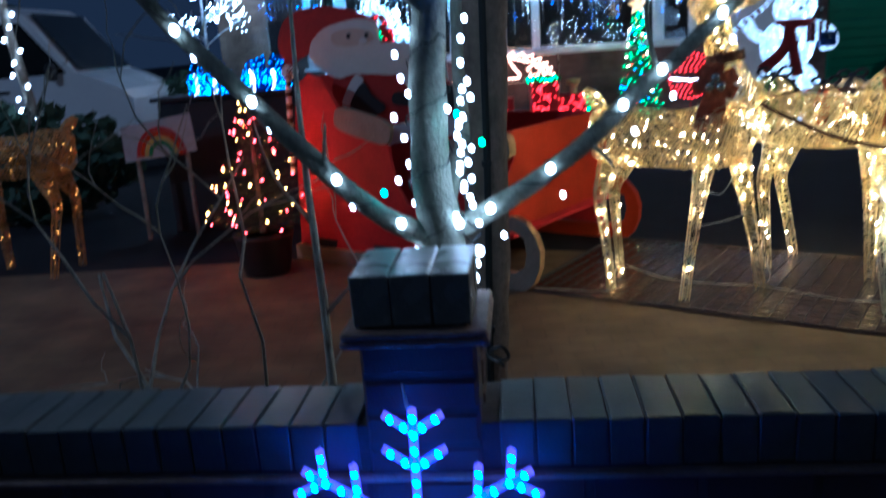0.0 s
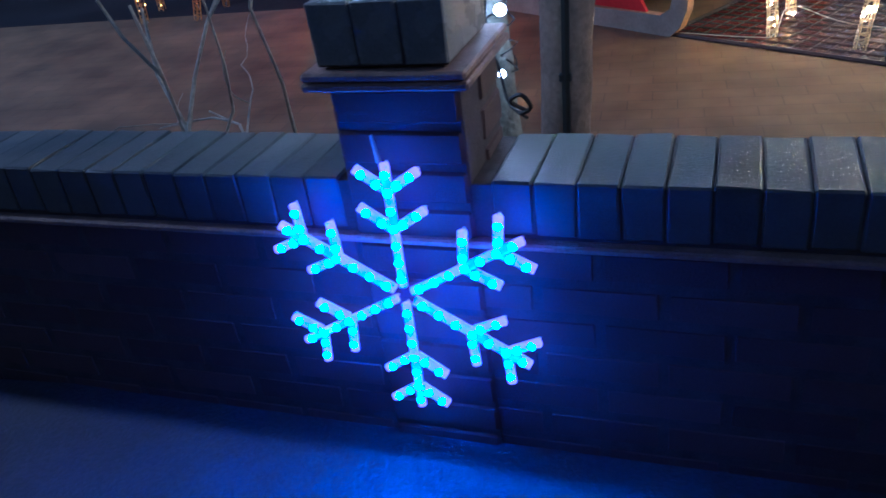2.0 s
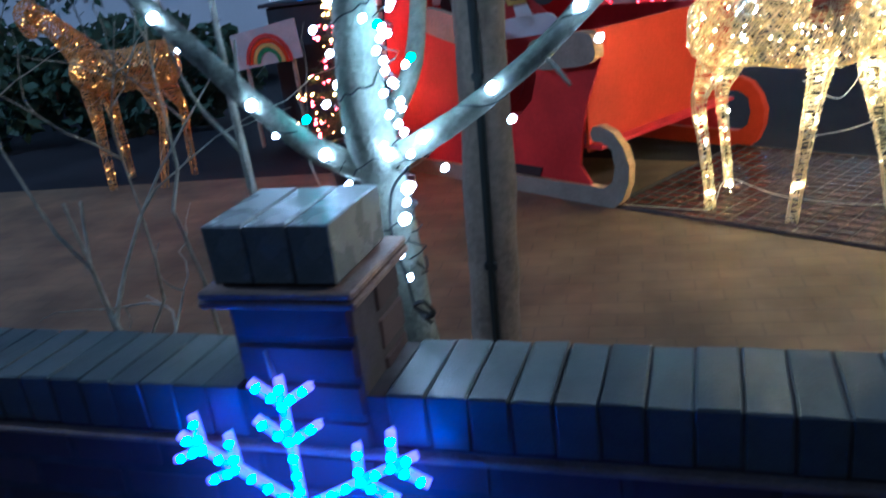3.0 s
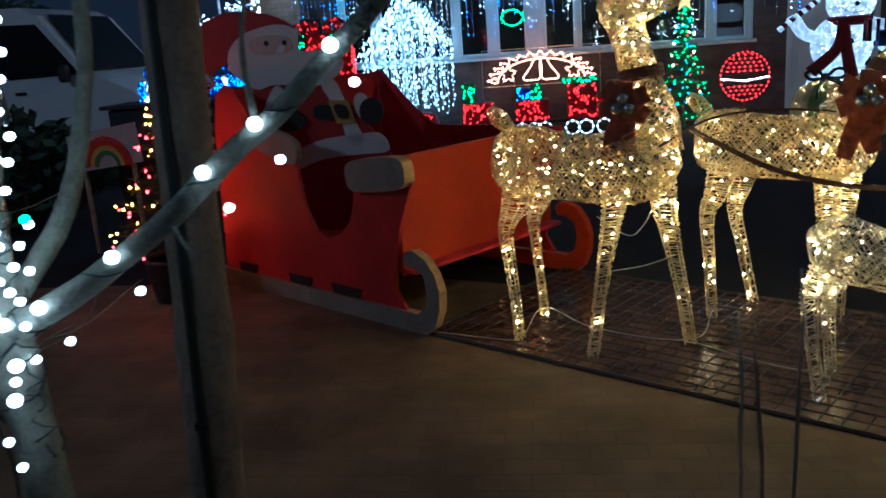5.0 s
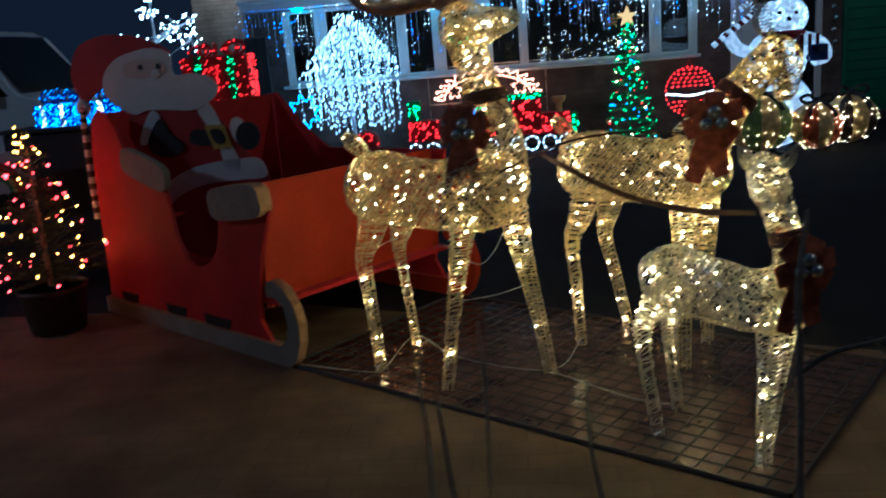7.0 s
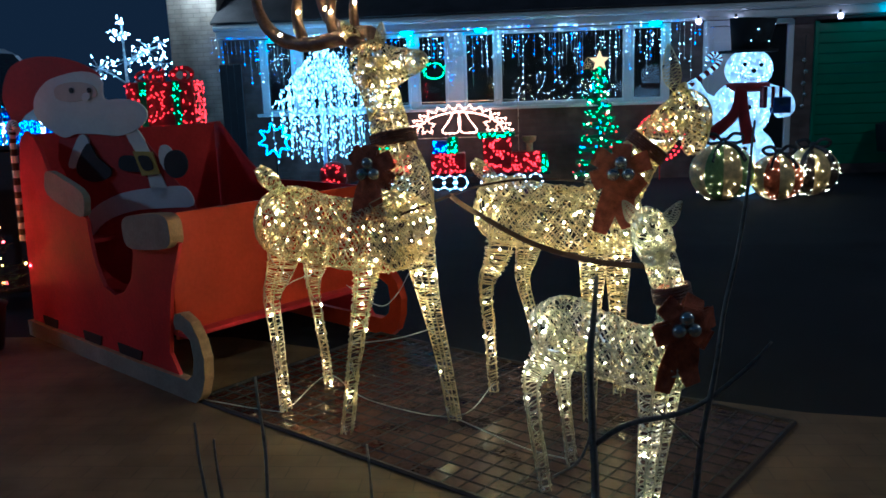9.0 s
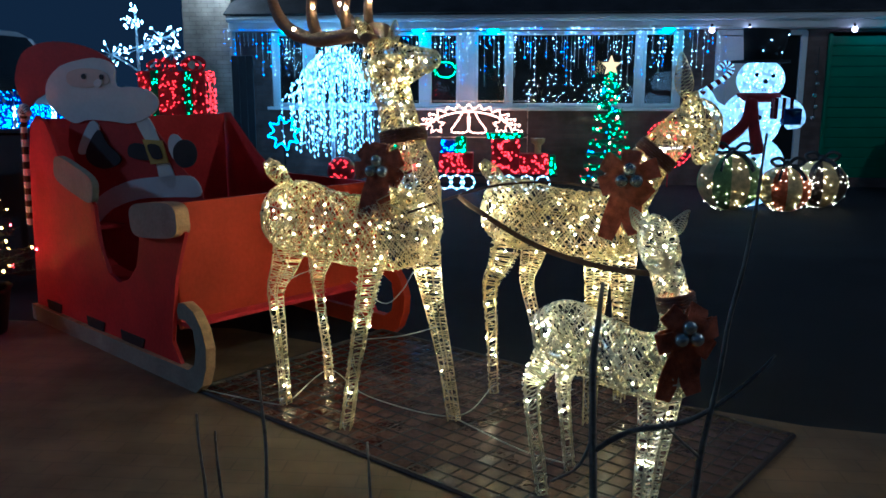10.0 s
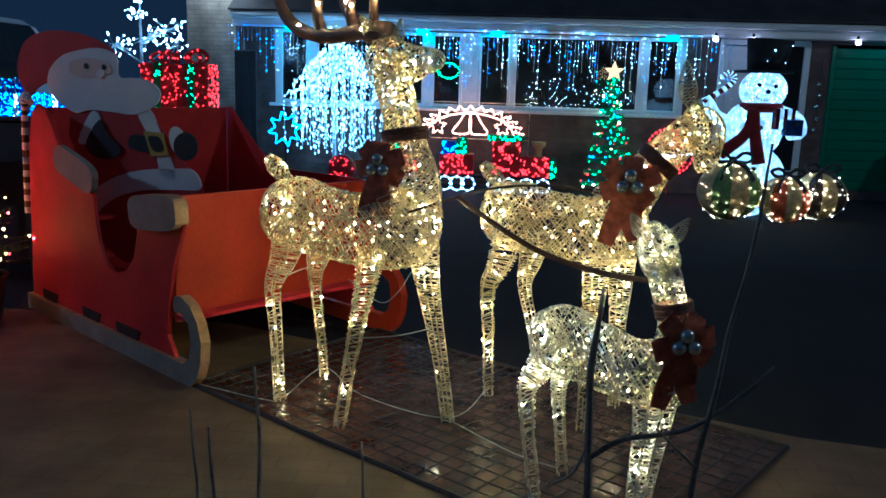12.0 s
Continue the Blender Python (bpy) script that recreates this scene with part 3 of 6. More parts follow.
limb(g, [((-0.36, 2.0, 1.0), 0.006), ((-0.44, 1.98, 1.14), 0.004), ((-0.47, 1.97, 1.3), 0.002)], 6)
obj("stem", g, twig_pale, t, "", True)

t = thing("bare_shrub", (2.0, 2.2, 0), "bare shrub with a few long dark twigs", "shrub", "bare shrubs along the wall")
for rows in (
    [((2.01, 2.2, 0.0), 0.0064), ((2.005, 2.2, 0.6), 0.0058), ((1.998, 2.2, 0.88), 0.0054), ((1.995, 2.2, 1.0), 0.0048), ((2.006, 2.2, 1.12), 0.0024)],
    [((2.004, 2.2, 0.83), 0.0040), ((2.06, 2.2, 0.865), 0.0038), ((2.16, 2.2, 0.89), 0.0034), ((2.25, 2.2, 0.965), 0.0027), ((2.285, 2.2, 1.005), 0.0016)],
    [((2.17, 2.2, 0.0), 0.0064), ((2.165, 2.2, 0.6), 0.0056), ((2.175, 2.2, 0.80), 0.0046), ((2.19, 2.2, 0.92), 0.0040), ((2.213, 2.2, 1.08), 0.0032), ((2.236, 2.2, 1.25), 0.0024), ((2.245, 2.2, 1.36), 0.0012)],
    [((2.002, 2.2, 0.86), 0.0024), ((1.975, 2.2, 0.80), 0.0022), ((1.93, 2.2, 0.77), 0.0016)],
    [((2.18, 2.2, 0.82), 0.0024), ((2.14, 2.18, 0.86), 0.0020), ((2.10, 2.17, 0.90), 0.0012)],
):
    g = Geo()
    limb(g, [(p, 1.2 * r) for p, r in rows], 7)
    obj("stem", g, twig_mat, t, "", True)
for bx, h, sd in ((1.44, 0.97, 1), (1.33, 0.89, 2), (1.36, 0.86, 4), (1.62, 0.85, 6)):
    t = thing("bare_shrub", (bx, 2.15, 0), "short thin bare shrub shoot beside the wall", "shrub", "bare shrubs along the wall")
    g = Geo()
    limb(g, [((bx, 2.15, 0), 0.004), ((bx + 0.006 * sd, 2.15, 0.5), 0.0035), ((bx + 0.01, 2.15, h * 0.85), 0.003), ((bx + 0.004, 2.15, h), 0.0015)], 6)
    obj("stem", g, twig_mat, t, "", True)

# ---- rubber mat under the reindeer ----
MAT = [(0.36, 4.49), (2.30, 3.17), (3.03, 4.20), (1.09, 5.52)]
rug = thing("rubber_mat", (1.7, 4.3, 0), "dark brown rubber grid mat laid on the driveway", "mat")
g = Geo()
g.add([(x, y, 0.006) for x, y in MAT], [(0, 1, 2, 3)])
obj("sheet", g, sheet_mat, rug)
g = Geo()
A, B, C, D = [Vector((x, y, 0.0055)) for x, y in MAT]
for i in range(4):
    p, q = (A, B, C, D)[i], (B, C, D, A)[i]
    g.tube([p, q], 0.012, 6)
obj("rim", g, mat_rubber, rug)
g = Geo()
for i in range(1, 30):
    f = i / 30
    g.tube([A.lerp(B, f), D.lerp(C, f)], 0.0045, 4)
for i in range(1, 16):
    f = i / 16
    g.tube([A.lerp(D, f), B.lerp(C, f)], 0.0055, 4)
obj("ribs", g, mat_rubber, rug)

# ---- sledge ----
S0, SL, SW = Vector((0.36, 4.49, 0)), Vector((-0.795, 0.606, 0)), Vector((0.606, 0.795, 0))
sledge = thing("wooden_sledge", S0, "painted red and orange plywood sledge with grey curled runners", "sledge")
UP = Vector((0, 0, 1))
BODY = [(0.13, 0.10), (0.20, 0.20), (0.17, 0.36), (0.13, 0.53), (0.06, 0.68), (0.02, 0.76), (0.08, 0.80), (0.30, 0.78), (0.46, 0.74), (0.465, 0.66), (0.51, 0.53), (0.60, 0.45), (0.71, 0.415), (0.82, 0.45), (0.89, 0.56), (0.925, 0.72), (0.93, 0.80), (1.0, 0.84), (1.15, 0.88), (1.30, 0.98), (1.40, 1.14), (1.48, 1.23), (1.58, 1.26), (1.68, 1.20), (1.74, 1.0), (1.78, 0.6), (1.82, 0.10)]
FARBODY = [(0.13, 0.10), (0.20, 0.20), (0.16, 0.45), (0.10, 0.70), (0.05, 0.88), (1.10, 0.875), (1.17, 0.915), (1.29, 0.99), (1.45, 1.12), (1.60, 1.25), (1.72, 1.24), (1.78, 0.6), (1.82, 0.10)]
RUNNER = [(1.86, 0.0), (1.86, 0.095), (0.40, 0.095), (0.16, 0.10), (0.03, 0.10), (-0.03, 0.14), (-0.05, 0.22), (-0.035, 0.31), (0.03, 0.345), (0.085, 0.345), (0.10, 0.38), (0.08, 0.42), (0.03, 0.43), (-0.05, 0.40), (-0.11, 0.33), (-0.14, 0.24), (-0.13, 0.14), (-0.09, 0.05), (-0.03, 0.0)]


def pad(cx, cz, hx, hz, tilt):
    """A board with rounded corners, tilted by some degrees."""
    out = []
    c, s = math.cos(radians(tilt)), math.sin(radians(tilt))
    for k in range(24):
        a = radians(15 * k + 7.5)
        x = math.copysign(abs(math.cos(a)) ** 0.45, math.cos(a)) * hx
        z = math.copysign(abs(math.sin(a)) ** 0.55, math.sin(a)) * hz
        out.append((cx + x * c - z * s, cz + x * s + z * c))
    return out


for w, shape, face in ((0.0, BODY, 0), (1.29, FARBODY, 0)):
    o = S0 + SW * w
    g = Geo()
    g.slab(shape, 0.02, (o, SL, UP, SW), 0, 1)
    side = obj("side_panel", g, [sledge_red, sledge_red], sledge, "red painted plywood side panel")
    g = Geo()
    g.slab(RUNNER, 0.05, (o - SW * 0.022, SL, UP, SW), 0, 1)
    obj("runner", g, [sledge_grey if w == 0 else sledge_orange, sledge_edge if w == 0 else sledge_orange], sledge, "grey painted curled runner" if w == 0 else "orange painted curled runner")
    if w == 0:
        # the shade inside the slots is put in as thin near-black plates
        for s, sz in ((1.56, 0.10), (1.02, 0.11), (0.60, 0.13)):
            g = Geo()
            g.slab([(s - sz, 0.155), (s + sz, 0.155), (s + sz * 0.9, 0.10), (s - sz * 0.8, 0.10)], 0.006, (o - SW * 0.006, SL, UP, SW))
            obj("slot", g, slot_mat, sledge, "dark plate for the shade in a slot above the runner")
        # rolled armrests over the cut-out
        g = Geo()
        g.slab(pad(0.245, 0.80, 0.225, 0.085, -6), 0.07, (o - SW * 0.04, SL, UP, SW), 0, 1)
        obj("armrest", g, [sledge_grey, sledge_edge], sledge, "grey painted scroll armrest")
        g = Geo()
        g.slab(pad(1.13, 0.93, 0.24, 0.08, 14), 0.035, (o - SW * 0.018, SL, UP, SW), 0, 1)
        obj("armrest", g, [sledge_grey, sledge_grey], sledge, "grey painted scroll armrest")
g = Geo()
o = S0 + SL * 0.14
g.slab([(0.02, 0.27), (1.27, 0.27), (1.27, 0.885), (0.02, 0.885)], 0.02, (o, SW, UP, SL))
obj("front_panel", g, sledge_orange, sledge, "bright orange front panel")
g = Geo()
g.slab([(0.02, 0.27), (1.27, 0.27), (1.27, 1.24), (0.02, 1.24)], 0.02, (S0 + SL * 1.62, SW, UP, SL))
obj("back_panel", g, sledge_red, sledge, "dark red back panel")
g = Geo()
g.slab([(0.06, 0.02), (1.6, 0.02), (1.6, 1.27), (0.06, 1.27)], 0.02, (S0 + Vector((0, 0, 0.29)), SL, SW, UP))
g.slab([(1.2, 0.02), (1.6, 0.02), (1.6, 1.27), (1.2, 1.27)], 0.02, (S0 + Vector((0, 0, 0.62)), SL, SW, UP))
obj("floor_and_seat", g, sledge_red, sledge)
g = Geo()
cane = curve([S0 + SL * 1.82 + Vector((0, 0, 0.60)), S0 + SL * 1.80 + Vector((0, 0, 0.9)), S0 + SL * 1.77 + Vector((0, 0, 1.22)), S0 + SL * 1.73 + Vector((0, 0, 1.30)), S0 + SL * 1.68 + Vector((0, 0, 1.27))], 8)
g.tube(cane, 0.02, 8)
g.m = [(i // 8) % 2 for i in range(len(g.f))]
obj("candy_cane", g, [santa_white, strap_mat], sledge, "dark and white striped cane at the back edge")

# ---- seated winter figure, a flat painted board ----
FO, FX = Vector((-0.145, 5.42, 0)), Vector((0.98, -0.19, 0))
FN = Vector((-0.19, -0.98, 0))
g = Geo()


def plate(outline, layer, k):
    """Painted layers lie one on another, each 6 mm proud."""
    if k != 4 and len(outline) < 18:
        loop = outline[-2:] + outline + outline[:2]
        outline = [tuple(q) for q in curve(loop, 4)[8:8 + 4 * len(outline)]]
    g.slab(outline, -0.012, (FO + FN * (0.006 * layer), FX, UP, FN), k)


plate([(-0.62, 1.10), (-0.60, 1.22), (-0.46, 1.26), (-0.30, 1.26), (-0.10, 1.24), (0.02, 1.12), (0.12, 0.98), (0.24, 0.84), (0.24, 0.72), (0.1, 0.40), (-0.28, 0.35), (-0.48, 0.55), (-0.50, 0.80), (-0.58, 0.95)], 1, 0)
plate([(-0.51, 0.66), (-0.44, 0.79), (-0.22, 0.89), (0.06, 0.925), (0.20, 0.92), (0.24, 0.82), (0.08, 0.805), (-0.16, 0.785), (-0.36, 0.715), (-0.51, 0.585)], 2, 1)
plate([(-0.10, 1.26), (-0.05, 1.22), (0.02, 1.06), (0.09, 0.88), (-0.01, 0.88), (-0.05, 1.04), (-0.15, 1.22)], 2, 1)
plate(oval(-0.50, 1.09, 0.13, 0.12, 18, tilt=-35), 2, 0)
plate([(-0.46, 1.225), (-0.40, 1.185), (-0.485, 1.05), (-0.56, 1.055)], 3, 1)
plate([(-0.405, 1.18), (-0.35, 1.10), (-0.27, 1.03), (-0.285, 0.985), (-0.375, 0.955), (-0.47, 0.98), (-0.50, 1.05)], 4, 2)
plate(oval(0.105, 1.085, 0.05, 0.08, 16, tilt=15), 3, 1)
plate(oval(0.16, 1.055, 0.075, 0.08, 16, tilt=-25), 4, 2)
plate([(-0.20, 1.10), (-0.11, 1.10), (-0.01, 1.04), (-0.08, 1.01), (-0.21, 1.03)], 3, 2)
plate([(-0.11, 1.13), (0.015, 1.125), (0.05, 1.00), (-0.065, 0.99)], 4, 4)
plate([(-0.075, 1.10), (-0.005, 1.097), (0.015, 1.03), (-0.045, 1.025)], 5, 2)
plate(oval(-0.20, 0.56, 0.19, 0.20, 18), 3, 0)
# head
plate([(-0.90, 1.29), (-0.935, 1.35), (-0.967, 1.463), (-0.902, 1.61), (-0.758, 1.672), (-0.564, 1.672), (-0.377, 1.62), (-0.275, 1.545), (-0.40, 1.55), (-0.57, 1.51), (-0.69, 1.43), (-0.75, 1.39), (-0.83, 1.35)], 2, 0)
plate([(-0.75, 1.36), (-0.735, 1.45), (-0.66, 1.525), (-0.572, 1.56), (-0.398, 1.585), (-0.275, 1.545), (-0.265, 1.43), (-0.16, 1.425), (-0.053, 1.405), (0.005, 1.345), (-0.035, 1.275), (-0.172, 1.22), (-0.323, 1.23), (-0.475, 1.235), (-0.56, 1.215), (-0.64, 1.25), (-0.71, 1.30)], 3, 1)
plate([(-0.585, 1.495), (-0.52, 1.522), (-0.42, 1.527), (-0.325, 1.503), (-0.305, 1.45), (-0.36, 1.435), (-0.465, 1.418), (-0.575, 1.435)], 4, 3)
plate(oval(-0.47, 1.482, 0.0135, 0.0155, 12), 5, 2)
plate(oval(-0.35, 1.478, 0.0135, 0.0155, 12), 5, 2)
plate(oval(-0.375, 1.444, 0.03, 0.022, 14, tilt=25), 5, 1)
plate(oval(-0.915, 1.275, 0.045, 0.05, 14), 4, 1)
board = obj("painted_winter_figure", g, [santa_red, santa_white, santa_black, santa_skin, santa_gold])
tagged(board, "painted plywood figure in red coat and white beard in sledge", "figure board")

# ---- wire reindeer ----


def winding(g, rows, wires, rings, wr, seed, tilts=(0.0,)):
    """Wires wound over a tapering limb: crossing strands, rings and ribs."""
    rn = random.Random(seed)
    c = curve([(*p, rad) for p, rad in rows], 10)
    pts = [Vector(q[:3]) for q in c]
    rad = [max(0.004, q[3]) for q in c]
    n = len(pts)
    frames = []
    up = Vector((0, 0, 1))
    for i in range(n):
        d = (pts[min(i + 1, n - 1)] - pts[max(i - 1, 0)]).normalized()
        a = d.cross(up)
        a = a.normalized() if a.length > 0.05 else d.orthogonal().normalized()
        up = a.cross(d).normalized()
        frames.append((a, up.copy()))

    def on(u, th, k=1.0):
        u = min(max(u, 0), 1) * (n - 1)
        i = min(int(u), n - 2)
        f = u - i
        p = pts[i].lerp(pts[i + 1], f)
        r = (rad[i] * (1 - f) + rad[i + 1] * f) * k
        a, b = frames[i]
        return p + a * (math.cos(th) * r) + b * (math.sin(th) * r)
    length = sum((pts[i + 1] - pts[i]).length for i in range(n - 1))
    step = 0.022
    for strand in range(5):
        # one long wire that wanders over the surface, turning back at the ends
        u, th = rn.random(), rn.uniform(0, 6.3)
        way = rn.uniform(0, 6.3)
        line = []
        for _ in range(max(6, int(wires / 5 / step))):
            line.append(on(u, th, 1 + rn.uniform(-0.03, 0.02)))
            way += rn.gauss(0, 0.16)
            u += math.cos(way) * step / max(length, 0.05)
            th += math.sin(way) * step / max(rad[int(min(max(u, 0), 1) * (n - 1))], 0.03)
            if u < 0 or u > 1:
                way = math.pi - way
                u = min(max(u, 0), 1)
        g.tube(line, wr, 3, caps=False)
    # hoop wires wound close from end to end, leaning one way and then the other
    for tilt in tilts:
        coil, t0, wave = [], rn.uniform(0, 6.3), 0.0
        for k in range(rings * 10):
            f = k / (rings * 10 - 1)
            th = t0 + k * 2 * math.pi / 10
            wave = 0.82 * wave + rn.gauss(0, 0.0032)
            r = rad[int(f * (n - 1))]
            coil.append(on(f + (tilt * r * math.sin(th + 0.8 * tilt) + wave) / length, th, 1.0 + rn.uniform(-0.025, 0.02)))
        g.tube(coil, wr, 3, caps=False)
    for k in range(4):
        th = k * math.pi / 2 + 0.4
        g.tube([on(i / 14, th, 0.97) for i in range(15)], wr * 1.3, 4, caps=False)
    return on


def bow(parent, c, across, s):
    """A glitter ribbon bow with loops, tails and three baubles."""
    c, across = Vector(c), Vector(across).normalized()
    nrm = Vector((across.y, -across.x, 0))
    if nrm.y > 0:
        nrm = -nrm
    rn = random.Random(int(1000 * c.x))
    g = Geo()
    g.ball(c + nrm * (0.06 * s), 0.2 * s, seg=10, rings=6)
    knot = obj("bow", g, bow_mat, parent, "rust red glitter ribbon bow")

    def ribbon(name, pts, w):
        g = Geo()
        cc = curve(pts, 5)
        ps = [c + across * q[0] * s + UP * q[1] * s + nrm * q[2] * s for q in cc]
        vs, fs = [], []
        for i, p in enumerate(ps):
            d = (ps[min(i + 1, len(ps) - 1)] - ps[max(i - 1, 0)]).normalized()
            side = d.cross(nrm).normalized()
            ww = w * s * (0.55 + 0.9 * math.sin(math.pi * min(1, 0.15 + 0.7 * i / len(ps))))
            for k in (-1, 1):
                vs.append(p + side * ww * k)
                vs.append(p + side * ww * k + nrm * 0.004)
        for i in range(len(ps) - 1):
            a, b = 4 * i, 4 * i + 4
            fs += [(a + 1, a + 3, b + 3, b + 1), (a, b, b + 2, a + 2), (a, a + 1, b + 1, b), (a + 2, b + 2, b + 3, a + 3)]
        g.add(vs, fs)
        obj(name, g, bow_mat, knot)
    for k in range(6):
        th = k * math.pi / 3 + 0.3 + rn.uniform(-0.2, 0.2)
        x, z = math.cos(th), math.sin(th)
        ribbon("loop", [(0, 0, 0.05), (x * 0.50, z * 0.46, 0.26), (x * 1.0, z * 0.9, 0.12), (x * 0.65, z * 0.52, -0.02), (0.05 * x, 0.05 * z, 0.02)], 0.235)
    ribbon("ribbon_tail", [(0, 0, 0.1), (-0.28, -0.8, 0.18), (-0.50, -1.5, 0.12), (-0.72, -2.2, 0.16)], 0.24)
    ribbon("ribbon_tail", [(0, 0, 0.1), (0.14, -0.8, 0.2), (0.14, -1.45, 0.14), (0.30, -2.0, 0.2)], 0.24)
    for x, z in ((0, 0.26), (-0.25, -0.14), (0.25, -0.14)):
        g = Geo()
        g.ball(c + across * (x * s) + UP * (z * s) + nrm * (0.32 * s), 0.24 * s, seg=14, rings=10)
        obj("bauble", g, ball_mat, knot, "silver ball", True)


def deer(label, parts, m, bulb_m, seed, ears=(), antlers=(), bows=(), collar=None, density=1.0, wr=0.0023, lay=None, group="lit wire reindeer"):
    """parts: (kind, rows); each row is a point and a radius."""
    tr = (lambda p: tuple(lay @ Vector(p))) if lay is not None else (lambda p: p)
    parts = [(kind, [(tr(p), r * (0.80 if kind == "leg" else 1.0)) for p, r in rows]) for kind, rows in parts]
    feet = [rows[-1][0] for kind, rows in parts if kind == "leg"]
    base = (sum(f[0] for f in feet) / len(feet), sum(f[1] for f in feet) / len(feet), 0)
    t = thing("wire_reindeer", base, label, "reindeer light", group)
    bulbs, cable = Geo(), Geo()
    rn = random.Random(seed)
    for i, (kind, rows) in enumerate(parts):
        g = Geo()
        ln = sum((Vector(rows[j + 1][0]) - Vector(rows[j][0])).length for j in range(len(rows) - 1))
        mean = sum(r for _, r in rows) / len(rows)
        area = 2 * math.pi * mean * ln
        if kind == "leg":
            on = winding(g, rows, area * 6 * density, int(ln / 0.0165), wr, seed + i, (0.25,))
            nb = max(5, int(ln * 11))
        else:
            on = winding(g, rows, area * 42 * density, int(ln / 0.0175), wr, seed + i, (0.55, -0.75))
            nb = int(area * 78)
        obj({"leg": "leg", "body": "body", "neck": "neck", "head": "head", "tail": "tail"}[kind], g, m, t)
        for _ in range(nb):
            p = on(rn.random(), rn.uniform(0, 6.3), rn.choice((0.3, 0.45, 0.6, 0.72, 1.0)))
            bulbs.ball(p, rn.uniform(0.0028, 0.0052), seg=6, rings=4)
        line = [on(k / 24, k * 0.9, 0.9) for k in range(25)]
        cable.tube(line, 0.0018, 4, caps=False)
    obj("light_string", bulbs, bulb_m, t, "small glowing bulbs", True)
    obj("string_cable", cable, cable_white, t)
    for a, b, w in ears:
        a, b = Vector(tr(a)), Vector(tr(b))
        g = Geo()
        d = b - a
        mid = [a, a.lerp(b, 0.3), a.lerp(b, 0.65), b]
        s = d.cross(Vector((0, 1, 0))).normalized()
        rim = curve([a, mid[1] + s * w, mid[2] + s * w * 0.8, b, mid[2] - s * w * 0.8, mid[1] - s * w, a], 5)
        g.tube(rim, wr, 4, caps=False)
        for k in range(2, len(rim) // 2):
            g.tube([rim[k], rim[len(rim) - 1 - k]], wr * 0.8, 3, caps=False)
            g.tube([rim[k], rim[max(0, len(rim) - 4 - k)]], wr * 0.8, 3, caps=False)
        obj("ear", g, m, t)
    for rows in antlers:
        g = Geo()
        lit = []
        for r in rows:
            limb(g, [(tr(p), 1.45 * q) for p, q in r], 10)
            lit += [Vector(tr(p)) + Vector((0.01, -1.45 * q, 0.012)) for p, q in r[1::2]]
        ant = obj("antler", g, antler_mat, t, "smooth brown antler", True)
        for p in lit:
            g = Geo()
            g.ball(p, 0.0065, seg=8, rings=5)
            obj("bulb", g, bulb_m, ant, "", True)
    for c, ac, s in bows:
        bow(t, tr(c), ac, s)
    if collar:
        (a, ra, nrm) = collar
        a, nrm = Vector(tr(a)), Vector(nrm).normalized()
        u = nrm.orthogonal().normalized()
        v = nrm.cross(u)
        g = Geo()
        ring = [a + (u * math.cos(k * math.pi / 10) + v * math.sin(k * math.pi / 10)) * ra for k in range(21)]
        for dz in (-2, -1, 0, 1, 2):
            g.tube([p + nrm * 0.010 * dz for p in ring], 0.0075, 5, caps=False)
        obj("collar", g, collar_mat, t, "dark brown ribbon collar")
    return t


STAG = [
    ("body", [((0.775, 4.50, 0.87), 0.05), ((0.80, 4.49, 0.87), 0.125), ((0.90, 4.44, 0.855), 0.168), ((1.05, 4.37, 0.835), 0.155), ((1.22, 4.28, 0.825), 0.155), ((1.38, 4.21, 0.85), 0.175), ((1.48, 4.17, 0.87), 0.145), ((1.55, 4.14, 0.88), 0.05)]),
    ("neck", [((1.42, 4.19, 0.92), 0.155), ((1.43, 4.20, 1.05), 0.125), ((1.405, 4.22, 1.20), 0.088), ((1.375, 4.24, 1.34), 0.074), ((1.345, 4.25, 1.45), 0.078), ((1.33, 4.25, 1.55), 0.06)]),
    ("head", [((1.245, 4.30, 1.54), 0.04), ((1.275, 4.29, 1.535), 0.085), ((1.335, 4.26, 1.515), 0.108), ((1.41, 4.22, 1.515), 0.082), ((1.475, 4.18, 1.525), 0.056), ((1.53, 4.14, 1.53), 0.042), ((1.555, 4.12, 1.53), 0.018)]),
    ("tail", [((0.84, 4.48, 1.0), 0.03), ((0.785, 4.50, 1.055), 0.042), ((0.745, 4.50, 1.10), 0.02)]),
    ("leg", [((0.87, 4.42, 0.76), 0.10), ((0.835, 4.42, 0.64), 0.075), ((0.795, 4.40, 0.53), 0.048), ((0.81, 4.38, 0.36), 0.037), ((0.83, 4.35, 0.15), 0.032), ((0.838, 4.342, 0.012), 0.034)]),
    ("leg", [((0.99, 4.55, 0.76), 0.10), ((0.955, 4.60, 0.64), 0.072), ((0.925, 4.65, 0.53), 0.045), ((0.935, 4.67, 0.35), 0.034), ((0.952, 4.69, 0.15), 0.03), ((0.96, 4.69, 0.012), 0.032)]),
    ("leg", [((1.29, 4.14, 0.78), 0.085), ((1.265, 4.13, 0.62), 0.06), ((1.235, 4.12, 0.46), 0.046), ((1.20, 4.105, 0.25), 0.036), ((1.168, 4.092, 0.012), 0.036)]),
    ("leg", [((1.485, 4.24, 0.78), 0.09), ((1.51, 4.24, 0.62), 0.066), ((1.54, 4.235, 0.46), 0.05), ((1.58, 4.23, 0.25), 0.039), ((1.615, 4.225, 0.012), 0.036)]),
]
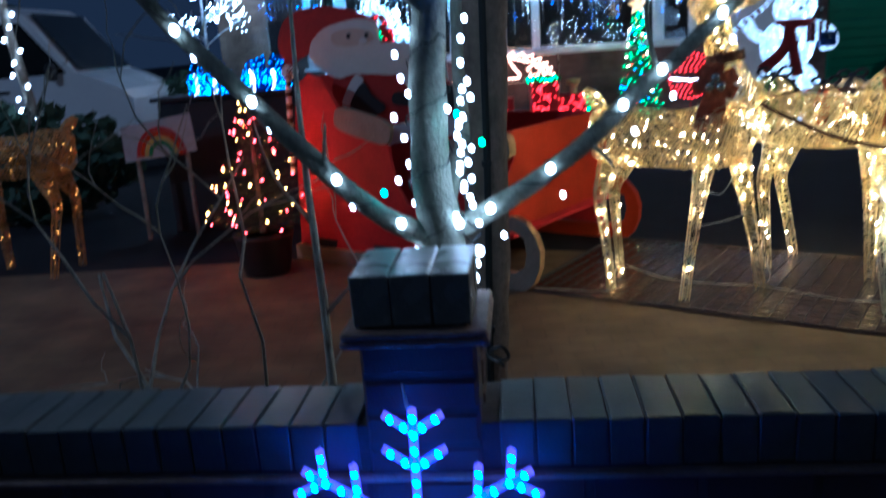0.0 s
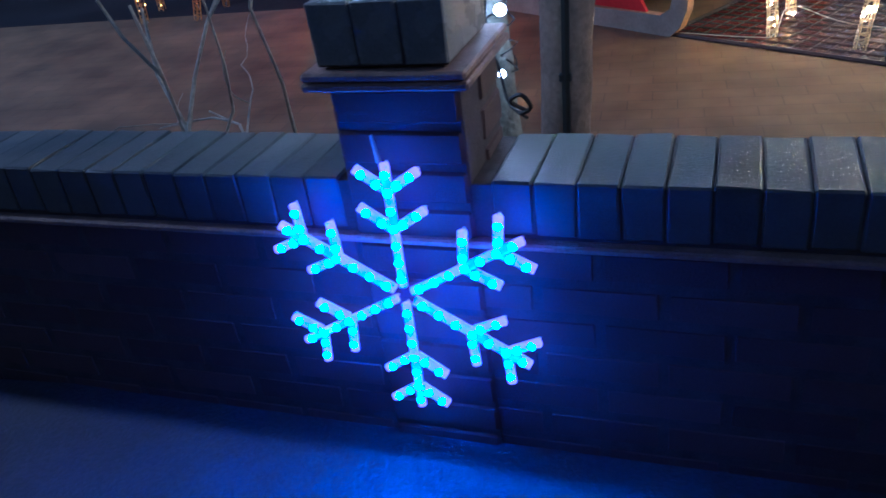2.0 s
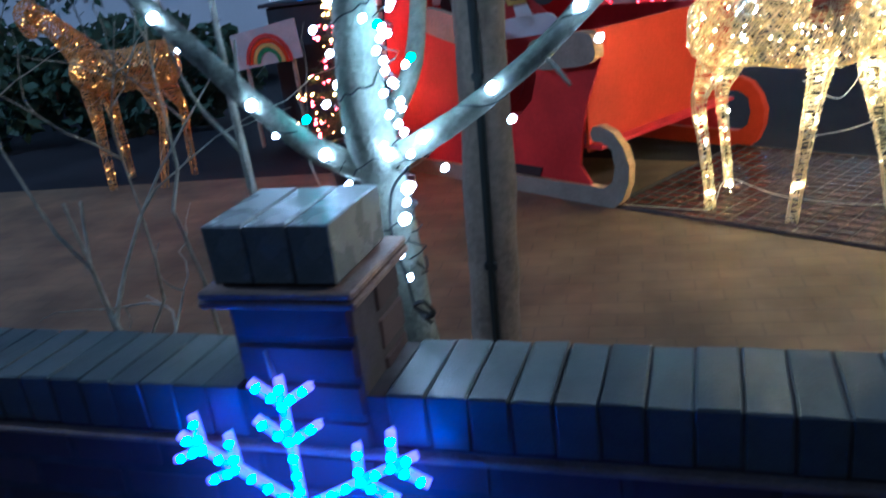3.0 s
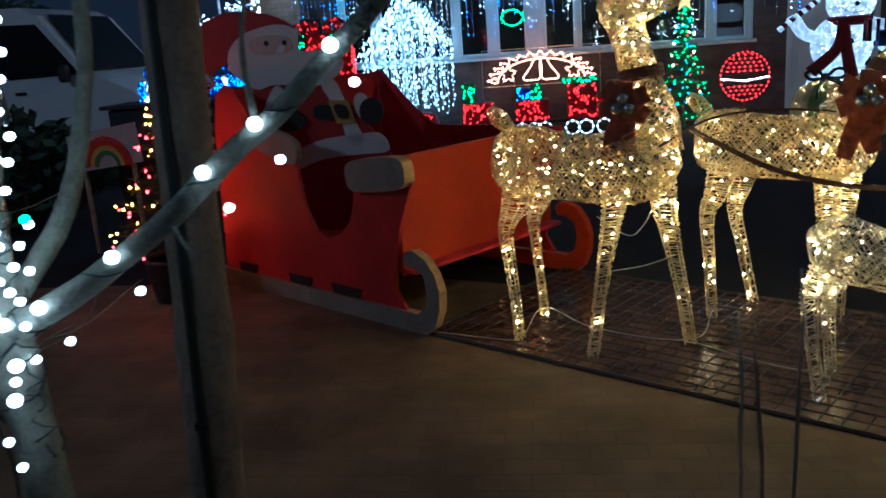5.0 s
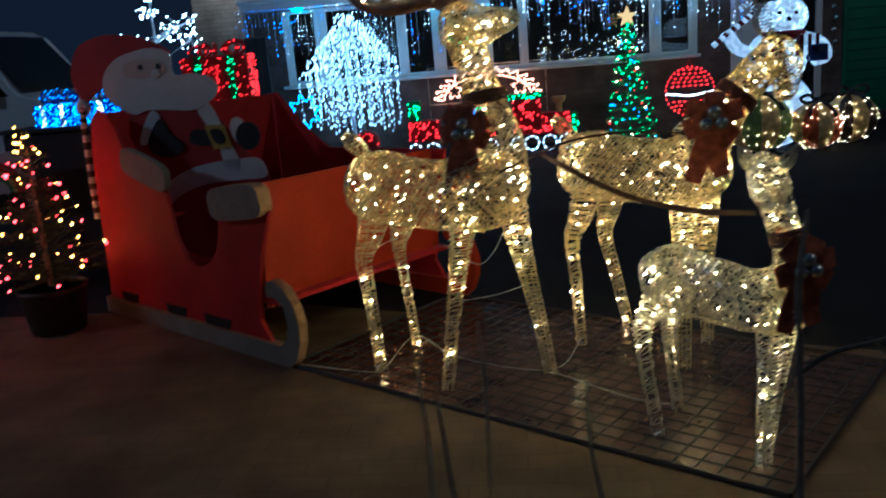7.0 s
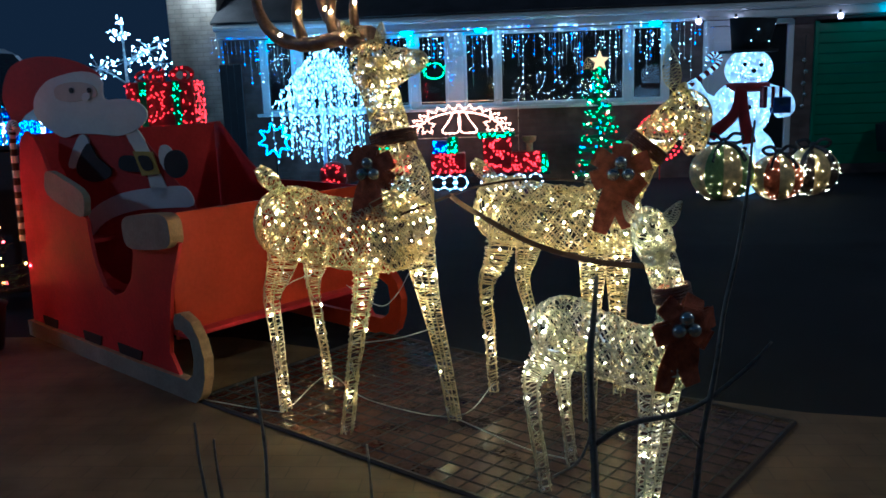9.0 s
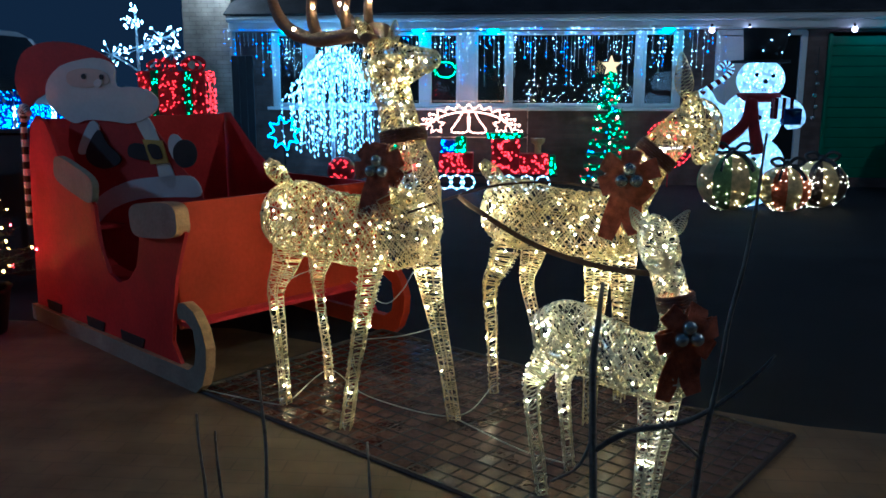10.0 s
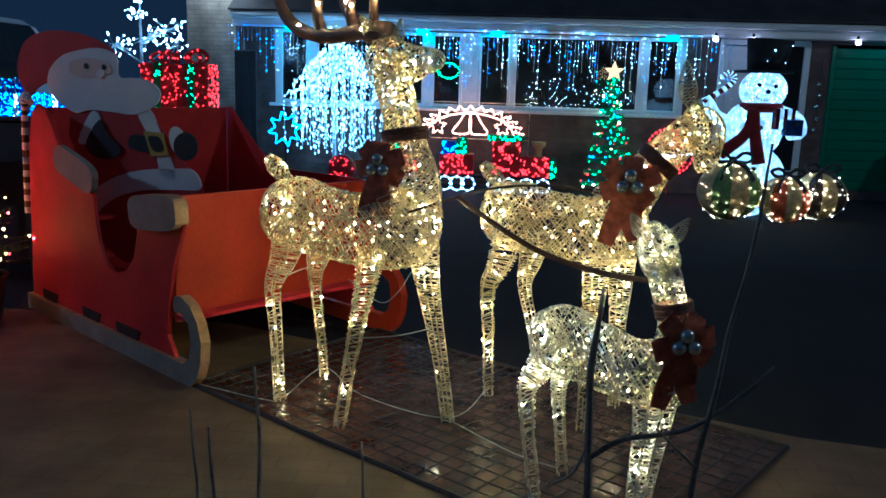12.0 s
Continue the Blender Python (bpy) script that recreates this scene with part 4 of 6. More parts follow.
deer("large standing wire stag with antlers, gold wire full of warm lights", STAG, wire_mat, warm_glow, 11,
     ears=[((1.27, 4.28, 1.60), (1.215, 4.24, 1.70), 0.03), ((1.36, 4.27, 1.59), (1.37, 4.27, 1.69), 0.022)],
     antlers=[[[((1.29, 4.27, 1.60), 0.02), ((1.20, 4.31, 1.635), 0.022), ((1.05, 4.38, 1.62), 0.022), ((0.90, 4.46, 1.655), 0.02), ((0.81, 4.5, 1.76), 0.017), ((0.79, 4.5, 1.95), 0.01)], [((1.17, 4.33, 1.63), 0.016), ((1.15, 4.33, 1.73), 0.014), ((1.19, 4.32, 1.88), 0.008)], [((1.02, 4.4, 1.63), 0.018), ((0.995, 4.41, 1.74), 0.016), ((1.02, 4.4, 1.95), 0.009)]],
              [[((1.33, 4.31, 1.60), 0.02), ((1.30, 4.40, 1.66), 0.02), ((1.17, 4.56, 1.68), 0.02), ((1.05, 4.70, 1.78), 0.018), ((1.0, 4.75, 2.0), 0.01)], [((1.22, 4.5, 1.68), 0.015), ((1.22, 4.5, 1.78), 0.013), ((1.25, 4.5, 1.9), 0.007)]]],
     bows=[((1.325, 4.12, 1.115), (1, -0.3, 0), 0.105)], collar=((1.405, 4.22, 1.23), 0.092, (-0.15, 0.1, 1)))
DOE = [
    ("body", [((1.735, 4.75, 0.87), 0.05), ((1.76, 4.74, 0.87), 0.12), ((1.86, 4.68, 0.855), 0.16), ((2.02, 4.58, 0.84), 0.15), ((2.18, 4.47, 0.835), 0.148), ((2.30, 4.39, 0.86), 0.155), ((2.37, 4.34, 0.88), 0.11), ((2.40, 4.32, 0.89), 0.04)]),
    ("neck", [((2.29, 4.37, 0.95), 0.13), ((2.36, 4.33, 1.06), 0.10), ((2.43, 4.31, 1.155), 0.08), ((2.51, 4.30, 1.25), 0.074), ((2.56, 4.29, 1.31), 0.06)]),
    ("head", [((2.515, 4.31, 1.345), 0.03), ((2.55, 4.30, 1.325), 0.075), ((2.60, 4.28, 1.285), 0.082), ((2.61, 4.26, 1.215), 0.058), ((2.60, 4.24, 1.155), 0.042), ((2.60, 4.235, 1.125), 0.02)]),
    ("tail", [((1.79, 4.74, 0.99), 0.03), ((1.74, 4.76, 1.04), 0.04), ((1.70, 4.77, 1.08), 0.02)]),
    ("leg", [((1.84, 4.62, 0.76), 0.10), ((1.80, 4.60, 0.63), 0.072), ((1.755, 4.585, 0.52), 0.047), ((1.765, 4.575, 0.3), 0.036), ((1.778, 4.565, 0.012), 0.032)]),
    ("leg", [((1.97, 4.74, 0.76), 0.10), ((1.945, 4.76, 0.62), 0.068), ((1.925, 4.77, 0.50), 0.043), ((1.97, 4.79, 0.3), 0.035), ((2.03, 4.80, 0.012), 0.031)]),
    ("leg", [((2.22, 4.34, 0.76), 0.085), ((2.21, 4.30, 0.58), 0.062), ((2.20, 4.26, 0.4), 0.045), ((2.19, 4.21, 0.012), 0.033)]),
    ("leg", [((2.33, 4.42, 0.76), 0.085), ((2.335, 4.44, 0.58), 0.064), ((2.34, 4.47, 0.4), 0.046), ((2.355, 4.52, 0.012), 0.033)]),
]
deer("standing wire doe lowering her head, gold wire with warm lights", DOE, wire_mat, warm_glow, 31,
     ears=[((2.53, 4.27, 1.37), (2.50, 4.26, 1.56), 0.034), ((2.57, 4.33, 1.36), (2.60, 4.40, 1.41), 0.022)],
     bows=[((2.31, 4.20, 1.08), (1, -0.1, 0), 0.115)], collar=((2.43, 4.31, 1.155), 0.084, (0.5, 0.0, 0.6)))
FAWN = [
    ("body", [((1.965, 3.715, 0.58), 0.04), ((1.985, 3.70, 0.585), 0.09), ((2.05, 3.65, 0.585), 0.122), ((2.14, 3.58, 0.565), 0.112), ((2.25, 3.50, 0.545), 0.105), ((2.34, 3.43, 0.55), 0.108), ((2.40, 3.39, 0.55), 0.08), ((2.43, 3.37, 0.55), 0.03)]),
    ("neck", [((2.365, 3.42, 0.58), 0.09), ((2.385, 3.43, 0.68), 0.065), ((2.365, 3.45, 0.77), 0.05), ((2.34, 3.46, 0.86), 0.052), ((2.32, 3.46, 0.92), 0.045)]),
    ("head", [((2.345, 3.47, 0.85), 0.03), ((2.325, 3.46, 0.90), 0.06), ((2.305, 3.45, 0.96), 0.062), ((2.285, 3.43, 1.01), 0.045), ((2.275, 3.42, 1.035), 0.02)]),
    ("leg", [((2.0, 3.64, 0.53), 0.075), ((1.955, 3.63, 0.46), 0.058), ((1.93, 3.615, 0.40), 0.042), ((1.95, 3.61, 0.2), 0.03), ((1.978, 3.605, 0.012), 0.03)]),
    ("leg", [((2.08, 3.72, 0.53), 0.07), ((2.06, 3.75, 0.44), 0.05), ((2.05, 3.77, 0.36), 0.036), ((2.065, 3.79, 0.2), 0.029), ((2.085, 3.80, 0.012), 0.028)]),
    ("leg", [((2.31, 3.40, 0.52), 0.065), ((2.30, 3.385, 0.36), 0.045), ((2.285, 3.37, 0.2), 0.034), ((2.278, 3.36, 0.012), 0.03)]),
    ("leg", [((2.37, 3.46, 0.52), 0.065), ((2.36, 3.465, 0.36), 0.045), ((2.34, 3.465, 0.2), 0.034), ((2.315, 3.465, 0.012), 0.03)]),
]
deer("small wire fawn looking up, pale gold wire with warm lights", FAWN, wire_silver, warm_glow, 53,
     ears=[((2.335, 3.44, 0.97), (2.39, 3.42, 1.06), 0.022), ((2.27, 3.47, 0.98), (2.22, 3.46, 1.06), 0.022)],
     bows=[((2.385, 3.345, 0.695), (1, 0.2, 0), 0.095)], collar=((2.372, 3.447, 0.765), 0.056, (-0.2, 0.1, 1)))
# the amber doe farther along the drive
LAY = pose(-2.95, 5.6, 0, 0, 0, 218) @ Matrix.Translation((-2.05, -4.55, 0))
deer("wire doe with amber lights standing beyond the shrubs", DOE, wire_amber, amber_glow, 77, density=0.8, lay=LAY)

# straps between the deer
for pts, r in (([(1.62, 4.3, 0.98), (1.70, 4.25, 0.93), (1.95, 4.15, 0.80), (2.2, 4.05, 0.74), (2.42, 3.98, 0.73)], 0.013), ([(1.45, 4.0, 0.95), (1.75, 4.45, 1.0), (2.05, 4.45, 1.02), (2.35, 4.2, 1.0)], 0.006)):
    g = Geo()
    g.tube(curve(pts, 6), r, 6, flat=0.3)
    tagged(obj("harness_strap", g, strap_mat), "dark brown strap slung between the wire reindeer", "strap")
# pale cable on the mat from foot to foot
for pts in ([(0.42, 4.45, 0.02), (0.75, 4.34, 0.012), (0.85, 4.35, 0.02), (0.96, 4.69, 0.05), (1.2, 4.45, 0.015), (1.62, 4.22, 0.03), (1.78, 4.56, 0.05)], [(1.62, 4.22, 0.02), (1.9, 3.95, 0.012), (2.08, 3.8, 0.03)], [(1.22, 4.1, 0.40), (1.4, 4.16, 0.405), (1.555, 4.23, 0.43)], [(0.82, 4.40, 0.55), (0.87, 4.5, 0.575), (0.93, 4.62, 0.58)], [(1.2, 4.1, 0.65), (1.33, 4.1, 0.56), (1.4, 4.12, 0.60), (1.45, 4.16, 0.68)]):
    g = Geo()
    g.tube(curve(pts, 6), 0.0022, 5)
    tagged(obj("pale_light_cable", g, cable_white), "thin clear cable linking the wire reindeer", "cable")

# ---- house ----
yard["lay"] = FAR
HY = 14.0
house = thing("bungalow", (1.8, HY, 0), "brick bungalow with white windows, dark roof and lights", "house", kind="structure")
PANES = [(-1.96, -1.51), (-1.35, -0.24), (-0.12, 0.35), (0.475, 0.94), (1.21, 1.70), (1.795, 3.66), (3.79, 4.27)]
WB, WT = 1.16, 2.20
g = Geo()


def wall_box(x0, x1, z0, z1, y0=HY, y1=HY + 0.28):
    g.box(((x0 + x1) / 2, (y0 + y1) / 2, (z0 + z1) / 2), (x1 - x0, y1 - y0, z1 - z0))


wall_box(-2.62, -2.05, -0.1, 2.5)
wall_box(-2.05, 4.37, -0.1, 1.10)
wall_box(-2.05, 6.2, 2.26, 2.5)
wall_box(4.37, 4.86, -0.1, 2.26)
wall_box(6.2, 6.5, -0.1, 2.5)
wall_box(6.5, 10.2, 2.22, 2.5)
wall_box(6.5, 10.2, -0.1, 0.04)
wall_box(4.86, 6.2, -0.1, 0.0)
wall_box(10.2, 13, -0.1, 2.5)
obj("wall", g, house_brick, house, "red-brown brick wall")
# room box behind the panes; its darkness is put into the wall colour
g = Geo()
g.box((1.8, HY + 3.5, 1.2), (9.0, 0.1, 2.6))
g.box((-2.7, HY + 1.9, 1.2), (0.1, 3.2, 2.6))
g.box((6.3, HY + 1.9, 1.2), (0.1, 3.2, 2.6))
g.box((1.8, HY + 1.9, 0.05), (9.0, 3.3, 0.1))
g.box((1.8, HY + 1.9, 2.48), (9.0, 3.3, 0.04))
obj("inner_room", g, room_mat, house, "inner room with its unlit darkness put into the colour")
win = new("window_1")
win.location = (1.18, HY, 1.1)
tagged(win, "long white plastic window of seven panes, lit by hanging lights", "window", kind="structure")
g = Geo()
xs = [-2.05] + [x for p in PANES for x in p] + [4.37]
for i in range(0, len(xs), 2):
    w = xs[i + 1] - xs[i]
    g.box(((xs[i] + xs[i + 1]) / 2, HY + 0.06, 1.68), (w, 0.09, 1.16), 0.01)
for a, b in PANES:
    g.box(((a + b) / 2, HY + 0.06, 1.13), (b - a, 0.085, 0.06), 0.008)
    g.box(((a + b) / 2, HY + 0.06, 2.23), (b - a, 0.085, 0.06), 0.008)
    if b - a < 0.6:
        for x in (a + 0.012, b - 0.012):
            g.box((x, HY + 0.025, 1.68), (0.05, 0.03, 1.06), 0.006)
obj("window_frame", g, upvc, win)
g = Geo()
g.box((1.14, HY - 0.05, 1.075), (6.5, 0.16, 0.05), 0.01)
obj("window_sill", g, upvc, win)
for a, b in PANES:
    g = Geo()
    g.box(((a + b) / 2, HY + 0.08, 1.68), (b - a, 0.01, 1.05))
    p = obj("pane", g, pane_mat, win)
    p.visible_shadow = False
g = Geo()
g.box((4.29, HY - 0.30, 2.365), (13.82, 0.03, 0.19), 0.006)
g.box((4.29, HY - 0.145, 2.28), (13.82, 0.29, 0.02))
obj("fascia", g, upvc, house, "white fascia and soffit board")
g = Geo()
g.tube([(-2.62, HY - 0.37, 2.43), (11.2, HY - 0.37, 2.43)], 0.05, 8)
obj("gutter", g, upvc, house, "white rain gutter")
for i in range(12):
    g = Geo()
    y0, z0 = HY - 0.42 + i * 0.35, 2.50 + i * 0.20
    g.box((4.37, y0 + 0.19, z0 + 0.10), (14.06, 0.42, 0.03), 0.006, Euler((radians(29.7), 0, 0)).to_matrix())
    obj("roof_course", g, roof_mat, house, "course of dark roof tiles")
g = Geo()
g.add([(-2.64, HY - 0.3, 2.50), (11.4, HY - 0.3, 2.50), (11.4, HY + 4.2, 4.95), (-2.64, HY + 4.2, 4.95), (11.4, HY + 8, 2.5), (-2.64, HY + 8, 2.5)], [(0, 1, 2, 3), (3, 2, 4, 5), (0, 3, 5), (1, 4, 2)])
obj("roof", g, roof_mat, house, "dark roof under the tile courses")
door = new("door_1")
door.location = (5.5, HY, 0)
tagged(door, "white front door and frame with a dark glazed side light", "door", kind="structure")
g = Geo()
for x in (4.90, 5.70, 6.15):
    g.box((x, HY + 0.05, 1.12), (0.09, 0.12, 2.24), 0.01)
g.box((5.52, HY + 0.05, 2.22), (1.30, 0.12, 0.08), 0.01)
g.box((5.93, HY + 0.05, 0.16), (0.40, 0.1, 0.30), 0.01)
obj("door_frame", g, upvc, door)
g = Geo()
g.box((5.30, HY + 0.06, 1.09), (0.72, 0.05, 2.16), 0.01)
for x in (5.14, 5.46):
    for z, h in ((0.55, 0.7), (1.5, 0.9)):
        g.box((x, HY + 0.03, z), (0.24, 0.02, h), 0.008)
obj("door_leaf", g, upvc, door)
g = Geo()
g.box((5.93, HY + 0.06, 1.24), (0.38, 0.02, 1.86))
obj("side_glass", g, car_glass, door)
g = Geo()
g.tube([(5.60, HY - 0.02, 1.0), (5.60, HY - 0.02, 1.12)], 0.012, 8)
obj("door_handle", g, alloy_mat, door)
gd = new("door_2")
gd.location = (8.3, HY, 0)
tagged(gd, "dark green ribbed up-and-over garage door", "garage door", kind="structure")
for i in range(14):
    g = Geo()
    g.box((8.35, HY + 0.04, 0.12 + i * 0.152), (3.66, 0.05, 0.149), 0.012)
    obj("panel", g, garage_green, gd)
g = Geo()
for x in (6.52, 10.18):
    g.box((x, HY + 0.02, 1.1), (0.06, 0.12, 2.2), 0.008)
obj("door_frame", g, garage_green, gd)
# gable chimney breast and side gate
ch = thing("chimney_breast", (-3.04, 14.45, 0), "tall pale brick chimney breast at the gable end", "chimney", kind="structure")
g = Geo()
g.box((-3.04, 14.45, 3.0), (0.80, 1.1, 6.0), 0.01)
obj("stack", g, stack_brick, ch)
gt = thing("side_gate", (-2.40, HY - 0.4, 0), "dark painted side gate panel beside the bungalow", "gate", kind="structure")
for i in range(3):
    g = Geo()
    g.box((-2.51 + i * 0.115, HY - 0.4, 0.94), (0.112, 0.03, 1.88), 0.006)
    obj("board", g, dark_paint, gt)

# ---- lights along the eaves ----
ici = thing("icicle_light_curtain", (1.2, HY - 0.33, 2.3), "curtain of white and blue icicle lights hung from the eaves", "light string")
wg, bg_, cg = Geo(), Geo(), Geo()
rn = random.Random(4)
cg.tube([(-2.7, HY - 0.335, 2.30), (5.0, HY - 0.335, 2.30)], 0.005, 5)
x = -2.68
while x < 4.95:
    n = rn.choice((3, 4, 6, 7, 9, 11, 13))
    blue = rn.random() < (0.75 if x < -1.9 else 0.42)
    cg.tube([(x, HY - 0.335, 2.3), (x, HY - 0.335, 2.3 - 0.068 * n)], 0.0025, 4)
    for k in range(n):
        if rn.random() < 0.42:
            continue
        (bg_ if blue else wg).bulb((x + rn.uniform(-0.012, 0.012), HY - 0.34, 2.27 - 0.068 * k + rn.uniform(-0.015, 0.015)), rn.choice((0.004, 0.005, 0.0065, 0.010)))
    x += rn.uniform(0.035, 0.10)
obj("white_bulb_net", wg, white_glow, ici)
obj("blue_bulb_net", bg_, blue_glow, ici)
obj("cable", cg, cable_white, ici)
# lights inside the window
ins = thing("indoor_light_net", (2.75, HY + 0.5, 1.2), "net of tiny white and warm lights inside the window", "light string")
wg, ag = Geo(), Geo()
for k in range(120):
    (wg if k % 3 else ag).bulb((rn.uniform(1.95, 3.65), HY + 0.45 + rn.uniform(0, 0.2), 1.14 + abs(rn.gauss(0, 0.22))), rn.uniform(0.003, 0.006))
for k in range(60):
    wg.bulb((rn.uniform(-1.9, 4.2), HY + 0.4, rn.uniform(1.3, 2.15)), 0.0045)
obj("white_bulb_net", wg, white_glow, ins)
obj("warm_bulb_net", ag, warm_glow, ins)
g = Geo()
gr = thing("green_window_wreath", (0.72, HY + 0.3, 1.6), "small glowing green wreath inside the window", "light decoration")
for k in range(40):
    a = k * 0.157
    g.bulb((0.72 + 0.2 * math.cos(a) * rn.uniform(0.7, 1.05), HY + 0.25, 1.68 + 0.12 * math.sin(a)), 0.011)
obj("bulb_net", g, green_glow, gr)
# teal spot lamps under the soffit and the festoon of round bulbs
for x in (-1.75, 0.33, 1.48, 4.12):
    t = thing("soffit_spot_light", (x, HY - 0.1, 2.27), "small teal glowing spot lamp under the soffit", "spot light", "teal soffit lamps")
    g = Geo()
    g.ball((x, HY - 0.13, 2.262), 0.07, seg=12, rings=6, stretch=(1.3, 0.8, 0.35))
    obj("lens", g, soffit_glow, t, "", True)
for x, m in ((4.70, pink_glow), (5.24, pink_glow), (6.72, pink_glow), (7.42, soffit_glow), (8.15, pink_glow), (8.9, red_glow)):
    t = thing("festoon_bulb", (x, HY - 0.33, 2.2), "round glowing festoon bulb hanging from the fascia", "light bulb", "festoon bulbs")
    g = Geo()
    g.ball((x, HY - 0.36, 2.235), 0.042, seg=10, rings=8)
    obj("globe", g, m, t, "", True)
    g = Geo()
    g.tube([(x, HY - 0.36, 2.27), (x, HY - 0.335, 2.32)], 0.02, 6)
    obj("socket", g, cable_dark, t)
t = thing("hanging_ornament_string", (6.35, HY - 0.04, 1.1), "string of small pale balls beside the front door", "ornament")
for k in range(5):
    g = Geo()
    g.ball((6.34 + 0.03 * (k % 2), HY - 0.05, 0.95 + 0.17 * k), 0.04, seg=8, rings=6)
    obj("ball", g, ball_mat, t, "", True)
g = Geo()
g.tube([(6.355, HY - 0.05, 0.9), (6.355, HY - 0.05, 2.0)], 0.006, 4)
obj("cord", g, cable_dark, t)

# ---- cascade tree of white lights ----
wil = thing("cascade_light_tree", (-1.05, 13.2, 0), "weeping light tree of white glowing drops", "light decoration")
g, tr, tw = Geo(), Geo(), Geo()
WX, WY = -0.9, 13.2
tr.tube([(WX, WY, -0.08), (WX, WY, 1.9)], [0.035, 0.02], 8)
for k in range(64):
    a = k * 2.39996
    r = 0.74 * math.sqrt((k + 0.5) / 64)
    top = 2.04 - 0.62 * (r / 0.74) ** 2.2 + rn.uniform(-0.06, 0.04) - (0.12 if math.cos(a) < -0.5 else 0.0)
    low = 0.36 + rn.uniform(0, 0.42)
    x, y = WX + r * math.cos(a), WY + 0.6 * r * math.sin(a)
    sway = rn.uniform(-0.05, 0.05)
    hang = curve([(WX, WY, 1.75), (WX + 0.5 * (x - WX), WY + 0.5 * (y - WY), top + 0.02), (x, y, top - 0.08), (x + sway, y, 0.5 * (top + low)), (x + 0.4 * sway, y, low)], 6)
    tw.tube(hang, 0.004, 4)
    for q in hang[7:]:
        g.ball((q[0] + rn.uniform(-0.022, 0.022), q[1], q[2] + rn.uniform(-0.04, 0.04)), rn.choice((0.008, 0.011, 0.014)), seg=5, rings=3, stretch=(0.75, 0.75, 1.8))
obj("light_drop", g, drop_glow, wil, "white glowing drops")
obj("trunk", tr, frost_mat, wil)
obj("hanging_twig", tw, frost_mat, wil)

# rope light outlines


def rope_line(g, pts, m_b=None, r=0.012, gb=None, step=0.05, br=0.014):
    g.tube(pts, r, 5)
    if gb is not None:
        for i in range(len(pts) - 1):
            a, b = Vector(pts[i]), Vector(pts[i + 1])
            n = max(1, int((b - a).length / step))
            for k in range(n):
                gb.bulb(a.lerp(b, (k + 0.5) / n) + Vector((0, -0.012, 0)), br)


t = thing("blue_star_light", (-1.43, 12.4, 0), "blue eight pointed rope light star", "light decoration")
g, gb = Geo(), Geo()
pts = []
for k in range(17):
    a, r = math.pi * k / 8 + 0.2, 0.25 if k % 2 == 0 else 0.14
    pts.append((-1.43 + r * math.cos(a), 12.4, 0.77 + r * math.sin(a)))
rope_line(g, pts, gb=gb, step=0.035)
obj("rope", g, cable_white, t)
obj("bulb_net", gb, glow("cyan_blue_bulb", (0.05, 0.42, 1.0), 6), t)
g = Geo()
g.tube([(-1.43, 12.42, -0.07), (-1.43, 12.42, 0.6)], 0.012, 6)
obj("stake", g, cable_dark, t)

t = thing("arch_rope_light", (1.2, 13.62, 0.6), "peach white rope light arch with stars and bells on a frame", "light decoration")
g, gb, fr = Geo(), Geo(), Geo()
AX, AZ = 1.13, 0.70
for rx, rz in ((0.67, 0.34),):
    rope_line(g, [(AX + rx * math.cos(radians(a)), 13.6, AZ + rz * math.sin(radians(a))) for a in range(0, 181, 10)], r=0.013, gb=gb, step=0.05)
zig = []
for k in range(31):
    a = math.pi * k / 30
    f = 1.0 if k % 2 else 0.82
    zig.append((AX + 0.84 * f * math.cos(a), 13.6, AZ + 0.46 * f * math.sin(a)))
rope_line(g, zig, r=0.013, gb=gb)
for sx in (-0.50, 0.50):
    st = []
    for k in range(11):
        a, r = math.pi * k / 5 + math.pi / 2, 0.14 if k % 2 == 0 else 0.062
        st.append((AX + sx + r * math.cos(a), 13.6, AZ + 0.13 + r * math.sin(a)))
    rope_line(g, st, r=0.012, gb=gb)
# a pair of leaning bells in the middle
for sd in (-1, 1):
    bell = [(0.0, 0.36), (0.06, 0.33), (0.09, 0.22), (0.17, 0.06), (0.13, 0.02), (-0.06, 0.02), (-0.10, 0.06), (-0.05, 0.22), (-0.04, 0.33), (0.0, 0.36)]
    rope_line(g, [(AX + sd * (0.03 + x + 0.25 * (0.36 - z)), 13.6 - 0.02 * (sd > 0), AZ + z) for x, z in bell], r=0.012, gb=gb)
for a, b in (((AX - 0.9, AZ - 0.05), (AX + 0.9, AZ - 0.05)), ((AX + 0.9, AZ - 0.7), (AX + 0.9, AZ + 0.5)), ((AX - 0.9, AZ - 0.7), (AX - 0.9, AZ + 0.5)), ((AX - 0.9, AZ + 0.5), (AX + 0.9, AZ + 0.5))):
    fr.tube([(a[0], 13.63, a[1]), (b[0], 13.63, b[1])], 0.006, 5)
obj("rope", g, peach_glow, t)
obj("bulb_net", gb, glow("peach_bulb", (1.0, 0.50, 0.30), 7), t)
obj("wire_frame", fr, wire_silver, t)

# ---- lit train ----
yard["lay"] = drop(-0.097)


def lit_box(name, parent, c, s, m, bm, n, rn, label=""):
    g, b = Geo(), Geo()
    g.box(c, s, 0.012)
    for _ in range(n):
        b.bulb((c[0] + rn.uniform(-0.48, 0.48) * s[0], c[1] - s[1] / 2 - 0.006, c[2] + rn.uniform(-0.48, 0.48) * s[2]), 0.0125)
    o = obj(name, g, m, parent, label)
    obj("bulb_net", b, bm, o)


